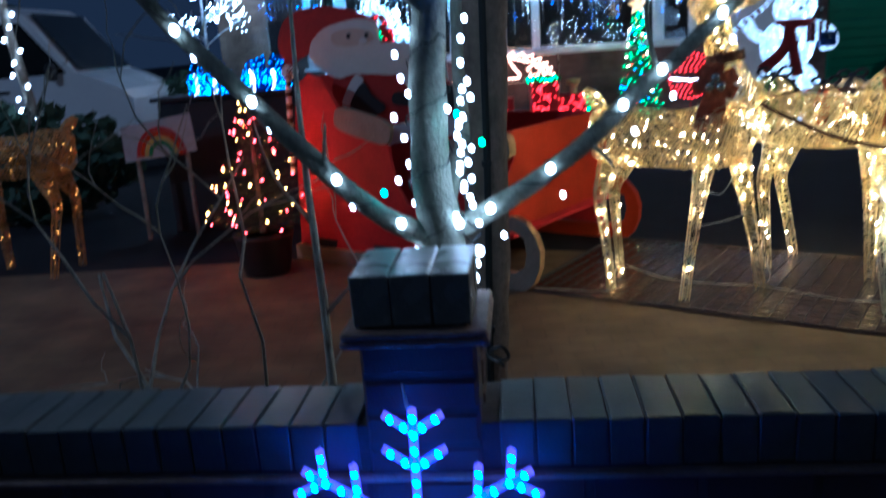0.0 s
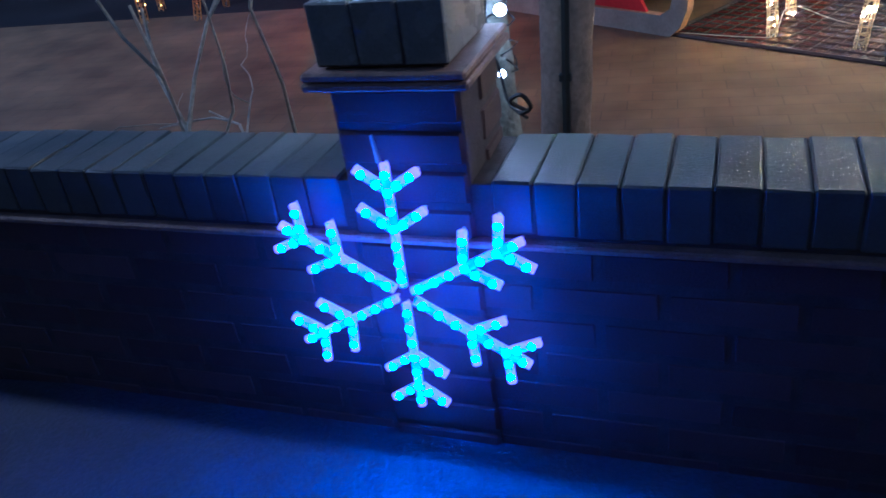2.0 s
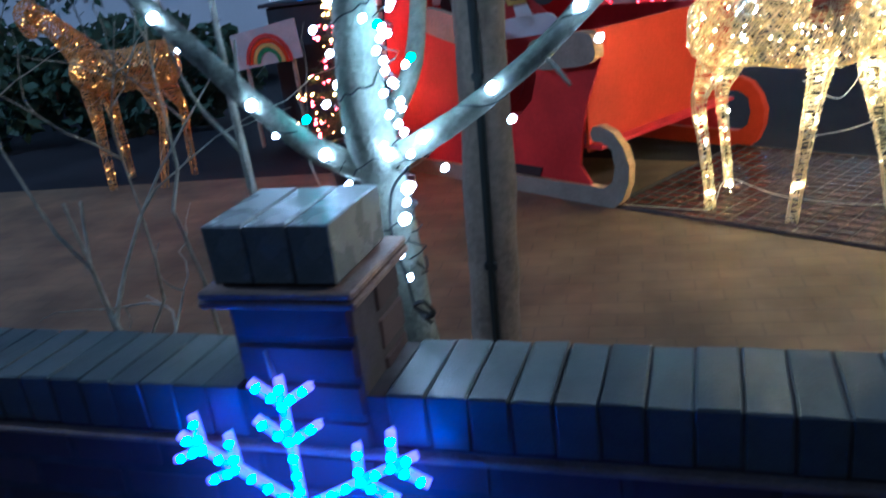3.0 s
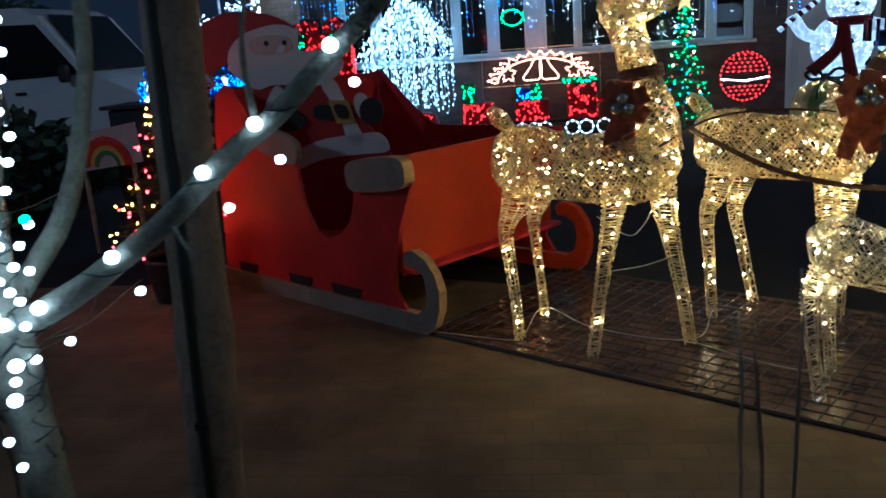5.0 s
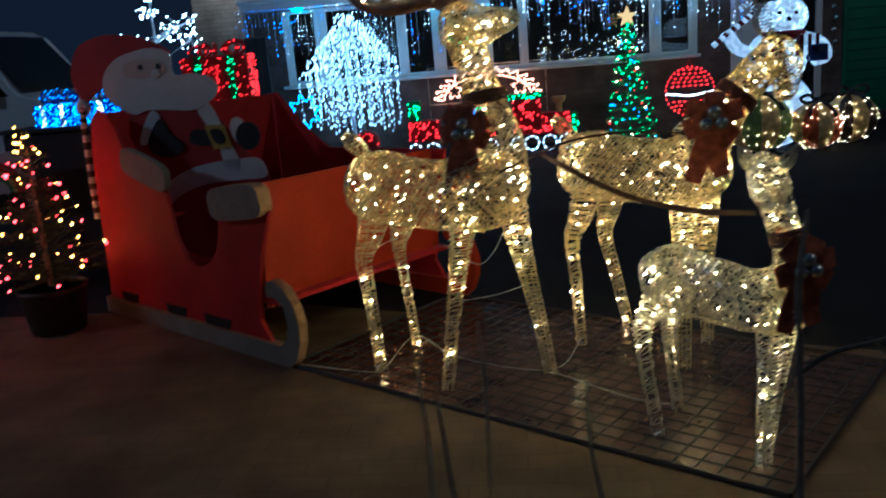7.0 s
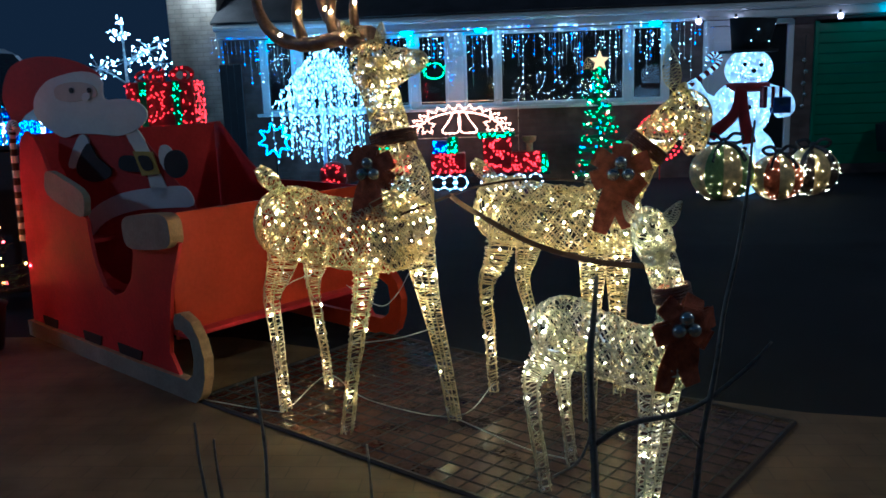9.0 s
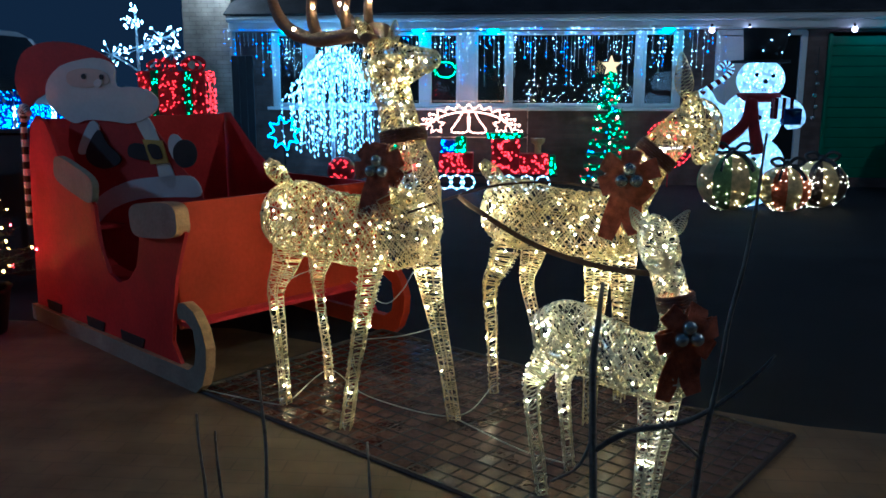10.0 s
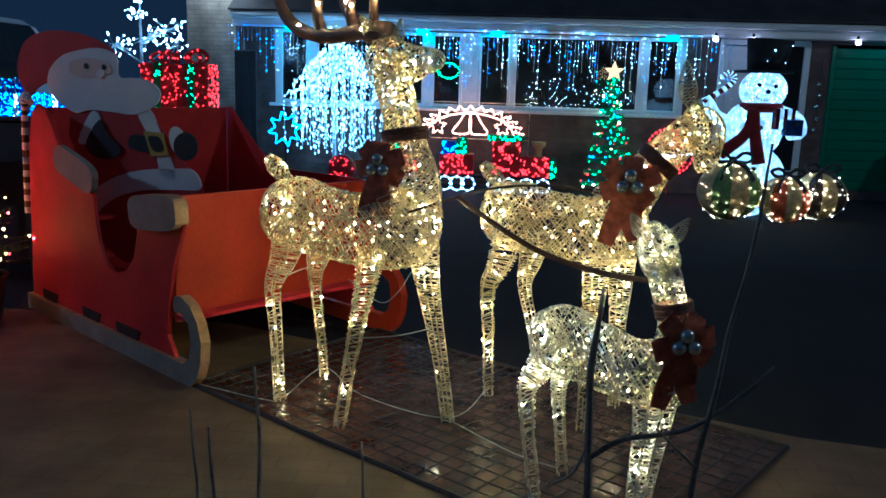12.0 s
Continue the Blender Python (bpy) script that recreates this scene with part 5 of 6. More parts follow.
TY = 13.1
train = thing("lit_train", (1.6, TY, 0), "red tinsel toy train with wagon, lit by red and white bulbs", "light decoration")
rn = random.Random(9)
lit_box("wagon", train, (0.98, TY, 0.40), (0.50, 0.30, 0.30), red_mesh, red_glow, 46, rn, "red wagon")
lit_box("wagon_gift", train, (0.86, TY, 0.64), (0.20, 0.2, 0.18), blue_mesh, blue_glow, 18, rn, "blue parcel in the wagon")
lit_box("wagon_tree", train, (1.05, TY, 0.66), (0.16, 0.16, 0.24), needle_mat, green_glow, 16, rn, "green parcel in the wagon")
lit_box("cab", train, (1.71, TY, 0.50), (0.42, 0.34, 0.52), red_mesh, red_glow, 56, rn, "red engine cab")
lit_box("cab_roof", train, (1.70, TY, 0.80), (0.54, 0.42, 0.07), needle_mat, green_glow, 22, rn, "green roof")
lit_box("boiler", train, (2.12, TY, 0.39), (0.46, 0.28, 0.30), red_mesh, red_glow, 46, rn, "red boiler")
lit_box("nose", train, (2.40, TY, 0.38), (0.08, 0.24, 0.28), needle_mat, green_glow, 14, rn, "green boiler front")
g = Geo()
g.tube([(2.18, TY, 0.52), (2.18, TY, 0.66), (2.18, TY, 0.70), (2.18, TY, 0.76)], [0.05, 0.05, 0.10, 0.11], 10)
obj("chimney", g, gold_cloth, train, "flared gold chimney")
for x in (0.82, 1.0, 1.16, 1.56, 1.76, 2.02, 2.26):
    g, b = Geo(), Geo()
    rim = [(x + 0.10 * math.cos(k * math.pi / 8), TY - 0.16, 0.12 + 0.10 * math.sin(k * math.pi / 8)) for k in range(17)]
    g.tube(rim, 0.016, 5)
    for p in rim[::2]:
        b.bulb((p[0], p[1] - 0.016, p[2]), 0.012)
    w = obj("wheel", g, frost_mat, train, "white tinsel wheel")
    obj("bulb_net", b, white_glow, w)
g = Geo()
g.box((1.6, TY, 0.22), (1.75, 0.22, 0.04), 0.008)
obj("chassis", g, dark_paint, train)

# second engine-side wagon and small tree seen past the stag
w2 = thing("lit_train", (0.0, TY, 0), "red tinsel toy wagon with a small green tree, lit", "light decoration")
lit_box("wagon", w2, (0.18, TY, 0.40), (0.46, 0.30, 0.30), red_mesh, red_glow, 42, rn, "red wagon")
lit_box("wagon_tree", w2, (0.05, TY, 0.70), (0.18, 0.16, 0.30), needle_mat, green_glow, 18, rn, "green tree in the wagon")
for x in (0.04, 0.30):
    g, b = Geo(), Geo()
    rim = [(x + 0.10 * math.cos(k * math.pi / 8), TY - 0.16, 0.12 + 0.10 * math.sin(k * math.pi / 8)) for k in range(17)]
    g.tube(rim, 0.016, 5)
    for p in rim[::2]:
        b.bulb((p[0], p[1] - 0.016, p[2]), 0.012)
    w = obj("wheel", g, frost_mat, w2, "white tinsel wheel")
    obj("bulb_net", b, white_glow, w)

# ---- green spiral tree ----
GT = Vector((3.21, 13.2, 0))
gtree = thing("lit_tinsel_tree", GT, "slim green tinsel tree with coloured lights and gold star", "light decoration")
g, wire = Geo(), Geo()
sets = [Geo() for _ in range(4)]
spir = []
for k in range(190):
    f = k / 189
    r = 0.36 * (1 - f) + 0.03
    a = f * 2 * math.pi * 9
    spir.append(GT + Vector((r * math.cos(a), r * math.sin(a), 0.08 + 1.60 * f)))
wire.tube(spir, 0.022, 5)
for k, p in enumerate(spir):
    for _ in range(13):
        d = Vector((rn.uniform(-1, 1), rn.uniform(-1, 1), rn.uniform(-1, 1))) * 0.075
        g.tube([p, p + d], [0.006, 0.001], 3, caps=False)
    if k % 1 == 0:
        sets[(0, 0, 1, 0, 0, 0, 1, 0, 2, 0, 3, 0)[rn.randrange(12)]].bulb(p + Vector((rn.uniform(-0.05, 0.05), -0.03, rn.uniform(-0.05, 0.05))), rn.choice((0.008, 0.010, 0.013)))
obj("tinsel", g, needle_mat, gtree)
obj("spiral", wire, needle_mat, gtree)
for b, m in zip(sets, (green_glow, blue_glow, red_glow, warm_glow)):
    obj("bulb_net", b, m, gtree)
g = Geo()
star = []
for k in range(10):
    a, r = math.pi * k / 5 + math.pi / 2, 0.15 if k % 2 == 0 else 0.065
    star.append((r * math.cos(a), 1.80 + r * math.sin(a)))
g.slab(star, 0.04, (GT + Vector((0, -0.02, 0)), (1, 0, 0), UP, (0, 1, 0)))
# the star's shine is put in as an even glow of the material
obj("star", g, glow("gold_star", (1.0, 0.60, 0.22), 0.9), gtree, "gold star with its shine put in as glow")
g = Geo()
g.tube([GT, GT + Vector((0, 0, 1.65))], 0.02, 8)
obj("pole", g, needle_mat, gtree)

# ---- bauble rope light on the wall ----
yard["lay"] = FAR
t = thing("bauble_rope_light", (4.02, 13.75, 0.2), "red round rope light bauble with a white band", "light decoration")
g, gb, gw = Geo(), Geo(), Geo()
BX, BZ, BR = 4.18, 0.56, 0.36
ring = [(BX + BR * math.cos(k * math.pi / 16), 13.7, BZ + BR * math.sin(k * math.pi / 16)) for k in range(33)]
rope_line(g, ring, gb=gb, step=0.045)
for s in range(5):
    z = BZ + 0.08 + 0.06 * s
    h = math.sqrt(max(0.01, BR * BR - (z - BZ) ** 2)) * 0.85
    rope_line(g, [(BX - h, 13.7, z), (BX + h, 13.7, z)], gb=gb, step=0.075)
rope_line(g, [(BX - BR, 13.69, BZ - 0.02), (BX, 13.69, BZ - 0.07), (BX + BR, 13.69, BZ - 0.02)], gb=gw, step=0.04)
for s in range(3):
    z = BZ - 0.15 - 0.06 * s
    h = math.sqrt(max(0.01, BR * BR - (z - BZ) ** 2)) * 0.85
    rope_line(g, [(BX - h, 13.7, z), (BX + h, 13.7, z)], gb=gb, step=0.075)
g.tube([(BX - 0.05, 13.7, BZ + BR), (BX, 13.7, BZ + BR + 0.1), (BX + 0.05, 13.7, BZ + BR)], 0.015, 6)
g.tube([(BX, 13.71, BZ - BR), (BX, 13.71, -0.09)], 0.012, 6)
obj("rope", g, red_mesh, t)
obj("red_bulb_net", gb, red_glow, t)
obj("white_bulb_net", gw, silverwhite_glow, t)

# ---- snowman figure: one mesh ----
SX, SY = 4.62, 10.95
g = Geo()
for cx, cz, rx, rz in ((0, 0.48, 0.43, 0.47), (-0.01, 1.13, 0.35, 0.38), (0.07, 1.64, 0.275, 0.26)):
    g.ball((SX + cx, SY, cz), 1.0, 0, 28, 20, (rx, rx * 0.55, rz))
rn = random.Random(12)
for _ in range(330):
    cx, cz, rx, rz = ((0, 0.48, 0.43, 0.47), (-0.01, 1.13, 0.35, 0.38), (0.07, 1.64, 0.275, 0.26))[rn.randrange(3)]
    a, f = rn.uniform(0, 6.3), math.sqrt(rn.random()) * 0.95
    dy = math.sqrt(max(0, 1 - f * f)) * rx * 0.55 + 0.004
    g.bulb((SX + cx + rx * f * math.cos(a), SY - dy, cz + rz * f * math.sin(a)), 0.0042, 1)
limbs = ([(SX - 0.30, SY - 0.05, 1.22), (SX - 0.48, SY - 0.08, 1.32), (SX - 0.60, SY - 0.10, 1.52)], [(SX + 0.24, SY - 0.05, 1.40), (SX + 0.44, SY - 0.13, 1.30), (SX + 0.47, SY - 0.20, 1.13), (SX + 0.34, SY - 0.24, 1.10)])
for l in limbs:
    g.tube(curve(l, 5), 0.075, 10, 0)
g.tube([(SX + 0.05, SY, 1.85), (SX + 0.05, SY, 1.88)], [0.33, 0.33], 20, 2, flat=1.0)
g.tube([(SX + 0.07, SY, 1.87), (SX + 0.10, SY, 2.26)], [0.20, 0.26], 20, 2)
for _ in range(5):
    g.bulb((SX + 0.09 + rn.uniform(-0.2, 0.2), SY - 0.24, rn.uniform(1.95, 2.22)), 0.006, 1)
g.tube([(SX + 0.06 + 0.21 * math.cos(k * 0.3142), SY + 0.17 * math.sin(k * 0.3142), 1.42) for k in range(21)], 0.06, 8, 3)
g.tube(curve([(SX - 0.08, SY - 0.2, 1.42), (SX - 0.14, SY - 0.24, 1.1), (SX - 0.42, SY - 0.24, 0.82)], 5), [0.05 + 0.003 * i for i in range(11)], 8, 3, flat=0.5)
g.tube(curve([(SX - 0.05, SY - 0.2, 1.40), (SX - 0.04, SY - 0.25, 1.1), (SX + 0.03, SY - 0.26, 0.72)], 5), [0.05 + 0.003 * i for i in range(11)], 8, 3, flat=0.5)
for cx, cz, yy, r in ((0.03, 1.17, -0.19, 0.032), (0.0, 0.90, -0.17, 0.032), (-0.01, 0.65, -0.23, 0.032), (-0.01, 0.40, -0.235, 0.032), (-0.02, 1.70, -0.155, 0.026), (0.17, 1.69, -0.14, 0.026)):
    g.ball((SX + cx, SY + yy, cz), r, 2, 10, 8, (1, 0.5, 1))
for k in range(9):
    a = radians(215 + 12.5 * k)
    g.ball((SX + 0.07 + 0.16 * math.cos(a), SY - 0.145, 1.66 + 0.15 * math.sin(a)), 0.008, 2, 6, 4)
g.ball((SX + 0.08, SY - 0.17, 1.62), 0.03, 2, 10, 8)
for i in range(5):
    g.box((SX + 0.165 + 0.042 * i, SY - 0.28, 1.29), (0.041, 0.16, 0.26), 0.004, None, (3, 0)[i % 2])
g.box((SX + 0.35, SY - 0.30, 1.19), (0.20, 0.14, 0.20), 0.01, None, 4)
cn = curve([(SX - 0.76, SY - 0.14, 1.36), (SX - 0.55, SY - 0.14, 1.53), (SX - 0.36, SY - 0.14, 1.68), (SX - 0.30, SY - 0.14, 1.78), (SX - 0.37, SY - 0.14, 1.84), (SX - 0.45, SY - 0.14, 1.78)], 5)
for i in range(len(cn) - 1):
    g.tube([cn[i], cn[i + 1]], 0.035, 8, (0, 3)[i % 2])
g.v = [(v[0], v[1], v[2] * 0.915) for v in g.v]
sm = obj("snowman_figure", g, [glow("lit_acrylic", (0.62, 0.80, 0.95), 0.30), white_glow, hat_mat, scarf_mat, blue_mesh], None, "", True)
acrylic = sm.data.materials[0].node_tree
acrylic.nodes["Principled BSDF"].inputs["Roughness"].default_value = 0.25
cells = acrylic.nodes.new("ShaderNodeTexVoronoi")
cells.inputs["Scale"].default_value = 21
cells_at = acrylic.nodes.new("ShaderNodeTexCoord")
acrylic.links.new(cells_at.outputs["Object"], cells.inputs["Vector"])
facet = acrylic.nodes.new("ShaderNodeMapRange")
facet.inputs["To Min"].default_value, facet.inputs["To Max"].default_value = 0.18, 0.85
acrylic.links.new(cells.outputs["Color"], facet.inputs["Value"])
acrylic.links.new(facet.outputs[0], acrylic.nodes["Principled BSDF"].inputs["Emission Strength"])
tagged(sm, "white glowing snowman figure with black top hat and dark red scarf", "light figure")

# ---- parcel balls with bows ----


def parcel(c, r, m1, m2, label, seed):
    t = thing("ribbon_ball", (c[0], c[1], 0), label, "ornament", "lit ribbon balls")
    g, b = Geo(), Geo()
    rn = random.Random(seed)
    seg, rings = 32, 14
    c = Vector(c)
    pts, fs, ks = [], [], []
    for i in range(rings + 1):
        ph = math.pi * i / rings
        for j in range(seg):
            th = 2 * math.pi * j / seg
            bulge = 1 + 0.025 * abs(math.cos(th * 5))
            pts.append(c + Vector((r * bulge * math.sin(ph) * math.cos(th), r * bulge * math.sin(ph) * math.sin(th), 0.92 * r * math.cos(ph))))
    n0 = len(g.v)
    g.v += [tuple(p) for p in pts]
    for i in range(rings):
        for j in range(seg):
            a, d = n0 + i * seg + j, n0 + i * seg + (j + 1) % seg
            g.f.append((a, a + seg, d + seg, d))
            g.m.append((j * 10 // seg) % 2)
    for _ in range(60):
        th, ph = rn.uniform(math.pi, 2 * math.pi), math.acos(rn.uniform(-0.95, 0.95))
        b.bulb(c + Vector((1.04 * r * math.sin(ph) * math.cos(th), 1.04 * r * math.sin(ph) * math.sin(th), 0.95 * r * math.cos(ph))), rn.choice((0.003, 0.004, 0.005)))
    obj("shell", g, [m1, m2], t, "", True)
    obj("bulb_net", b, parcel_glow, t)
    g = Geo()
    for s in (-1, 1):
        g.tube(curve([c + Vector((0, -0.02, 0.92 * r)), c + Vector((s * 0.30 * r, -0.05, 1.22 * r)), c + Vector((s * 0.62 * r, -0.05, 1.12 * r)), c + Vector((s * 0.45 * r, -0.05, 0.93 * r)), c + Vector((0, -0.02, 0.95 * r))], 6), 0.022, 6, flat=0.4)
        g.tube(curve([c + Vector((0, -0.2 * r, 0.95 * r)), c + Vector((s * 0.3 * r, -0.55 * r, 0.80 * r)), c + Vector((s * 0.5 * r, -0.86 * r, 0.42 * r))], 5), 0.03, 6, flat=0.35)
    g.ball(c + Vector((0, -0.03, 0.97 * r)), 0.05, 0, 8, 6)
    obj("bow", g, dark_paint, t, "dark ribbon bow")
    return t


parcel((4.36, 10.72, 0.335), 0.365, green_cloth, gold_cloth, "green and gold striped ribbon ball with bulbs and bow", 1)
parcel((4.95, 10.60, 0.27), 0.29, redorange_cloth, gold_cloth, "rust and gold striped ribbon ball with bulbs and bow", 2)
parcel((5.47, 11.0, 0.285), 0.31, brown_cloth, gold_cloth, "brown and gold striped ribbon ball with bulbs and bow", 3)
# red bauble on the drive
yard["lay"] = drop(-0.03)
t = thing("red_lit_bauble", (-0.1, 11.6, 0), "red and blue lit tinsel bauble on the drive", "ornament")
g, b = Geo(), Geo()
g.ball((-0.42, 11.5, 0.36), 0.19, 0, 16, 12)
g.tube([(-0.42, 11.5, 0), (-0.42, 11.5, 0.2)], 0.05, 8, 0)
for _ in range(26):
    a, f = rn.uniform(0, 6.3), math.sqrt(rn.random()) * 0.17
    b.bulb((-0.42 + f * math.cos(a), 11.5 - math.sqrt(0.193 ** 2 - f * f), 0.36 + f * math.sin(a)), 0.0095)
obj("ball", g, red_mesh, t, "", True)
obj("bulb_net", b, red_glow, t)

# ---- presents and white twig tree behind the sledge ----
yard["lay"] = HERE


def present(c, s, turn, m, rib, bm, rbm, label, seed):
    t = thing("lit_present", (c[0], c[1], c[2] - s[2] / 2), label, "light decoration", "lit presents")
    rn = random.Random(seed)
    rot = Euler((0, 0, radians(turn))).to_matrix()
    g, b, rb, r2, bw = Geo(), Geo(), Geo(), Geo(), Geo()
    g.box(c, s, 0.01, rot)
    obj("box", g, m, t)
    c = Vector(c)
    for x in (-0.25, 0.25):
        r2.box(c + rot @ Vector((x * s[0], -s[1] / 2, 0)), (0.10 * s[0], 0.012, s[2] * 1.01), 0, rot)
        r2.box(c + rot @ Vector((s[0] / 2, x * s[1], 0)), (0.012, 0.10 * s[1], s[2] * 1.01), 0, rot)
    for k in range(9):
        th = k * 2.4
        q = c + Vector((0.30 * s[0] * math.cos(th), 0.22 * s[1] * math.sin(th), s[2] / 2))
        w, h = 0.16 * s[0] * rn.uniform(0.8, 1.1), rn.uniform(0.035, 0.055)
        d = Vector((math.cos(th), math.sin(th) * 0.5, 0))
        loop = [q + d * (w * math.cos(u * math.pi / 6)) + Vector((0, 0, h * (1 + math.sin(u * math.pi / 6)))) for u in range(13)]
        bw.tube(loop, 0.011, 5)
        for u in range(0, 12, 3):
            b.bulb(loop[u] + Vector((0, -0.014, 0)), 0.0055)
    for _ in range(300):
        if rn.random() < 0.5:
            p = Vector((rn.uniform(-0.5, 0.5) * s[0], -s[1] / 2 - 0.006, rn.uniform(-0.5, 0.5) * s[2]))
        else:
            p = Vector((s[0] / 2 + 0.006, rn.uniform(-0.5, 0.5) * s[1], rn.uniform(-0.5, 0.5) * s[2]))
        (rb if abs(abs(p.x / s[0]) - 0.25) < 0.06 else b).bulb(c + rot @ p, 0.005)
    obj("bow", bw, m, t)
    obj("ribbon", r2, rib, t)
    obj("box_bulb_net", b, bm, t)
    obj("ribbon_bulb_net", rb, rbm, t)


# added supports for the presents, dark so that they merge with the darkness there
shelf = thing("present_stand", (-0.80, 6.92, 0), "added support for presents, coloured dark to merge with the dark behind", "stand")
g = Geo()
g.box((-0.80, 6.92, 1.10), (0.86, 0.46, 0.03), 0.004)
obj("board", g, dark_paint, shelf)
g = Geo()
g.box((-0.80, 6.92, 0.54), (0.8, 0.4, 1.08), 0.01)
obj("crate", g, dark_paint, shelf)
present((-0.66, 6.92, 1.325), (0.48, 0.34, 0.42), 8, red_mesh, needle_mat, red_glow, green_glow, "red lit tinsel present with green ribbon", 3)
shelf = thing("present_stand", (-1.7, 6.9, 0), "added support for presents, coloured dark to merge with the dark behind", "stand")
g = Geo()
g.box((-1.75, 6.95, 1.10), (1.3, 0.5, 0.03), 0.004)
obj("board", g, dark_paint, shelf)
g = Geo()
g.box((-1.75, 6.95, 0.54), (1.2, 0.44, 1.08), 0.01)
obj("crate", g, dark_paint, shelf)
for x, s in ((-1.95, 0.30), (-1.48, 0.34)):
    present((x, 6.92, 1.20), (s, 0.26, 0.17), 0, blue_mesh, frost_mat, glow("azure_bulb", (0.03, 0.30, 1.0), 5), white_glow, "blue lit tinsel present with a white bow", int(-100 * x))

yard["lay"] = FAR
t = thing("white_twig_tree", (-2.85, 11.0, 0), "white twig tree covered in bright cool lights", "light decoration")
g, b = Geo(), Geo()
rn = random.Random(20)
g.tube([(-2.85, 11, 0), (-2.85, 11, 2.3)], [0.03, 0.012], 6)
# limbs that each end in a burst of fine twigs
for dx, dy, z, r, n in ((-0.30, -0.1, 1.80, 0.26, 24), (0.02, 0.15, 1.92, 0.24, 20), (-0.03, 0, 2.20, 0.16, 18), (0.02, -0.1, 2.36, 0.10, 8), (0.27, 0.1, 2.02, 0.20, 16), (0.47, -0.05, 1.83, 0.24, 22), (0.42, 0.2, 2.08, 0.12, 6)):
    e = Vector((-2.85 + dx, 11 + dy, z))
    s = Vector((-2.85, 11, z - 0.5 * abs(dx) - 0.05))
    g.tube([s, s.lerp(e, 0.5) + Vector((0, 0, 0.02)), e], [0.012, 0.008, 0.005], 4)
    for q in range(n):
        th, ph = rn.uniform(0, 6.3), math.acos(rn.uniform(-0.9, 0.9))
        d = Vector((math.sin(ph) * math.cos(th), math.sin(ph) * math.sin(th), 0.8 * math.cos(ph)))
        p = e + d * r * rn.uniform(0.35, 1.0)
        g.tube([e, p], [0.004, 0.0025], 3, caps=False)
        b.bulb(p, rn.choice((0.009, 0.011, 0.013, 0.018)))
obj("twigs", g, frost_mat, t)
obj("bulb_net", b, white_glow, t)

# ---- potted conifer with coloured lights ----
yard["lay"] = HERE
PT = Vector((-1.27, 5.27, 0))
pot = thing("potted_conifer", PT, "small potted conifer with red and amber fairy lights", "tree")
g = Geo()
g.tube([PT, PT + Vector((0, 0, 0.02)), PT + Vector((0, 0, 0.24)), PT + Vector((0, 0, 0.27)), PT + Vector((0, 0, 0.27)), PT + Vector((0, 0, 0.22))], [0.15, 0.155, 0.19, 0.205, 0.18, 0.17], 20)
obj("pot", g, pot_mat, pot, "round black plastic pot", True)
g = Geo()
g.tube([PT + Vector((0, 0, 0.2)), PT + Vector((0, 0, 1.18))], [0.022, 0.006], 7)
obj("trunk", g, twig_mat, pot)
g, b1, b2, cb = Geo(), Geo(), Geo(), Geo()
rn = random.Random(14)
tips = []
for k in range(190):
    f = rn.random() ** 1.3
    z = 0.30 + 0.86 * f
    a = rn.uniform(0, 6.3)
    ln = (0.34 * (1 - f) + 0.04) * rn.uniform(0.6, 1.1)
    s = PT + Vector((0, 0, z))
    e = s + Vector((ln * math.cos(a), ln * math.sin(a), 0.10 * ln + rn.uniform(-0.05, 0.06)))
    g.tube([s, e], [0.004, 0.002], 3, caps=False)
    for q in range(16):
        p = s.lerp(e, rn.uniform(0.25, 1))
        d = Vector((rn.uniform(-1, 1), rn.uniform(-1, 1), rn.uniform(-0.6, 1))).normalized() * rn.uniform(0.025, 0.05)
        g.tube([p, p + d], [0.0028, 0.0008], 3, caps=False)
    tips.append(e)
for k, e in enumerate(tips):
    if k % 2 == 0:
        (b1 if k % 4 else b2).ball(e, rn.uniform(0.006, 0.010), seg=6, rings=4)
obj("needles", g, needle_dark, pot)
obj("red_bulb_net", b1, glow("tree_red_bulb", (1.0, 0.02, 0.02), 24), pot)
obj("amber_bulb_net", b2, glow("tree_amber_bulb", (1.0, 0.36, 0.04), 22), pot)

# ---- rainbow board by the hedge ----
t = thing("rainbow_board", (-2.29, 6.5, 0), "white board with a painted rainbow leaning by the hedge", "sign")
o3 = ((-2.29, 6.5, -0.12), (1, 0, 0), UP, (0, 1, 0))
g = Geo()
g.slab([(-0.30, 0.76), (0.28, 0.82), (0.26, 1.12), (-0.30, 1.04)], 0.012, o3)
obj("board", g, mat("board_paint", (0.42, 0.44, 0.47), 0.6, vary=0.15), t)
for i, m in enumerate((santa_red, sledge_orange, santa_gold, needle_mat)):
    r0, r1 = 0.20 - 0.032 * i, 0.172 - 0.032 * i
    arc = [(r0 * math.cos(k * math.pi / 12), 0.80 + 1.15 * r0 * math.sin(k * math.pi / 12)) for k in range(13)]
    arc += [(r1 * math.cos(k * math.pi / 12), 0.80 + 1.15 * r1 * math.sin(k * math.pi / 12)) for k in range(12, -1, -1)]
    g = Geo()
    g.slab(arc, 0.004, ((-2.29, 6.494, -0.12), (1, 0, 0), UP, (0, 1, 0)))
    obj("rainbow_band", g, m, t)
for x in (-2.50, -2.10):
    g = Geo()
    g.box((x, 6.53, 0.42), (0.03, 0.03, 0.84), 0.004)
    obj("stake", g, twig_mat, t)

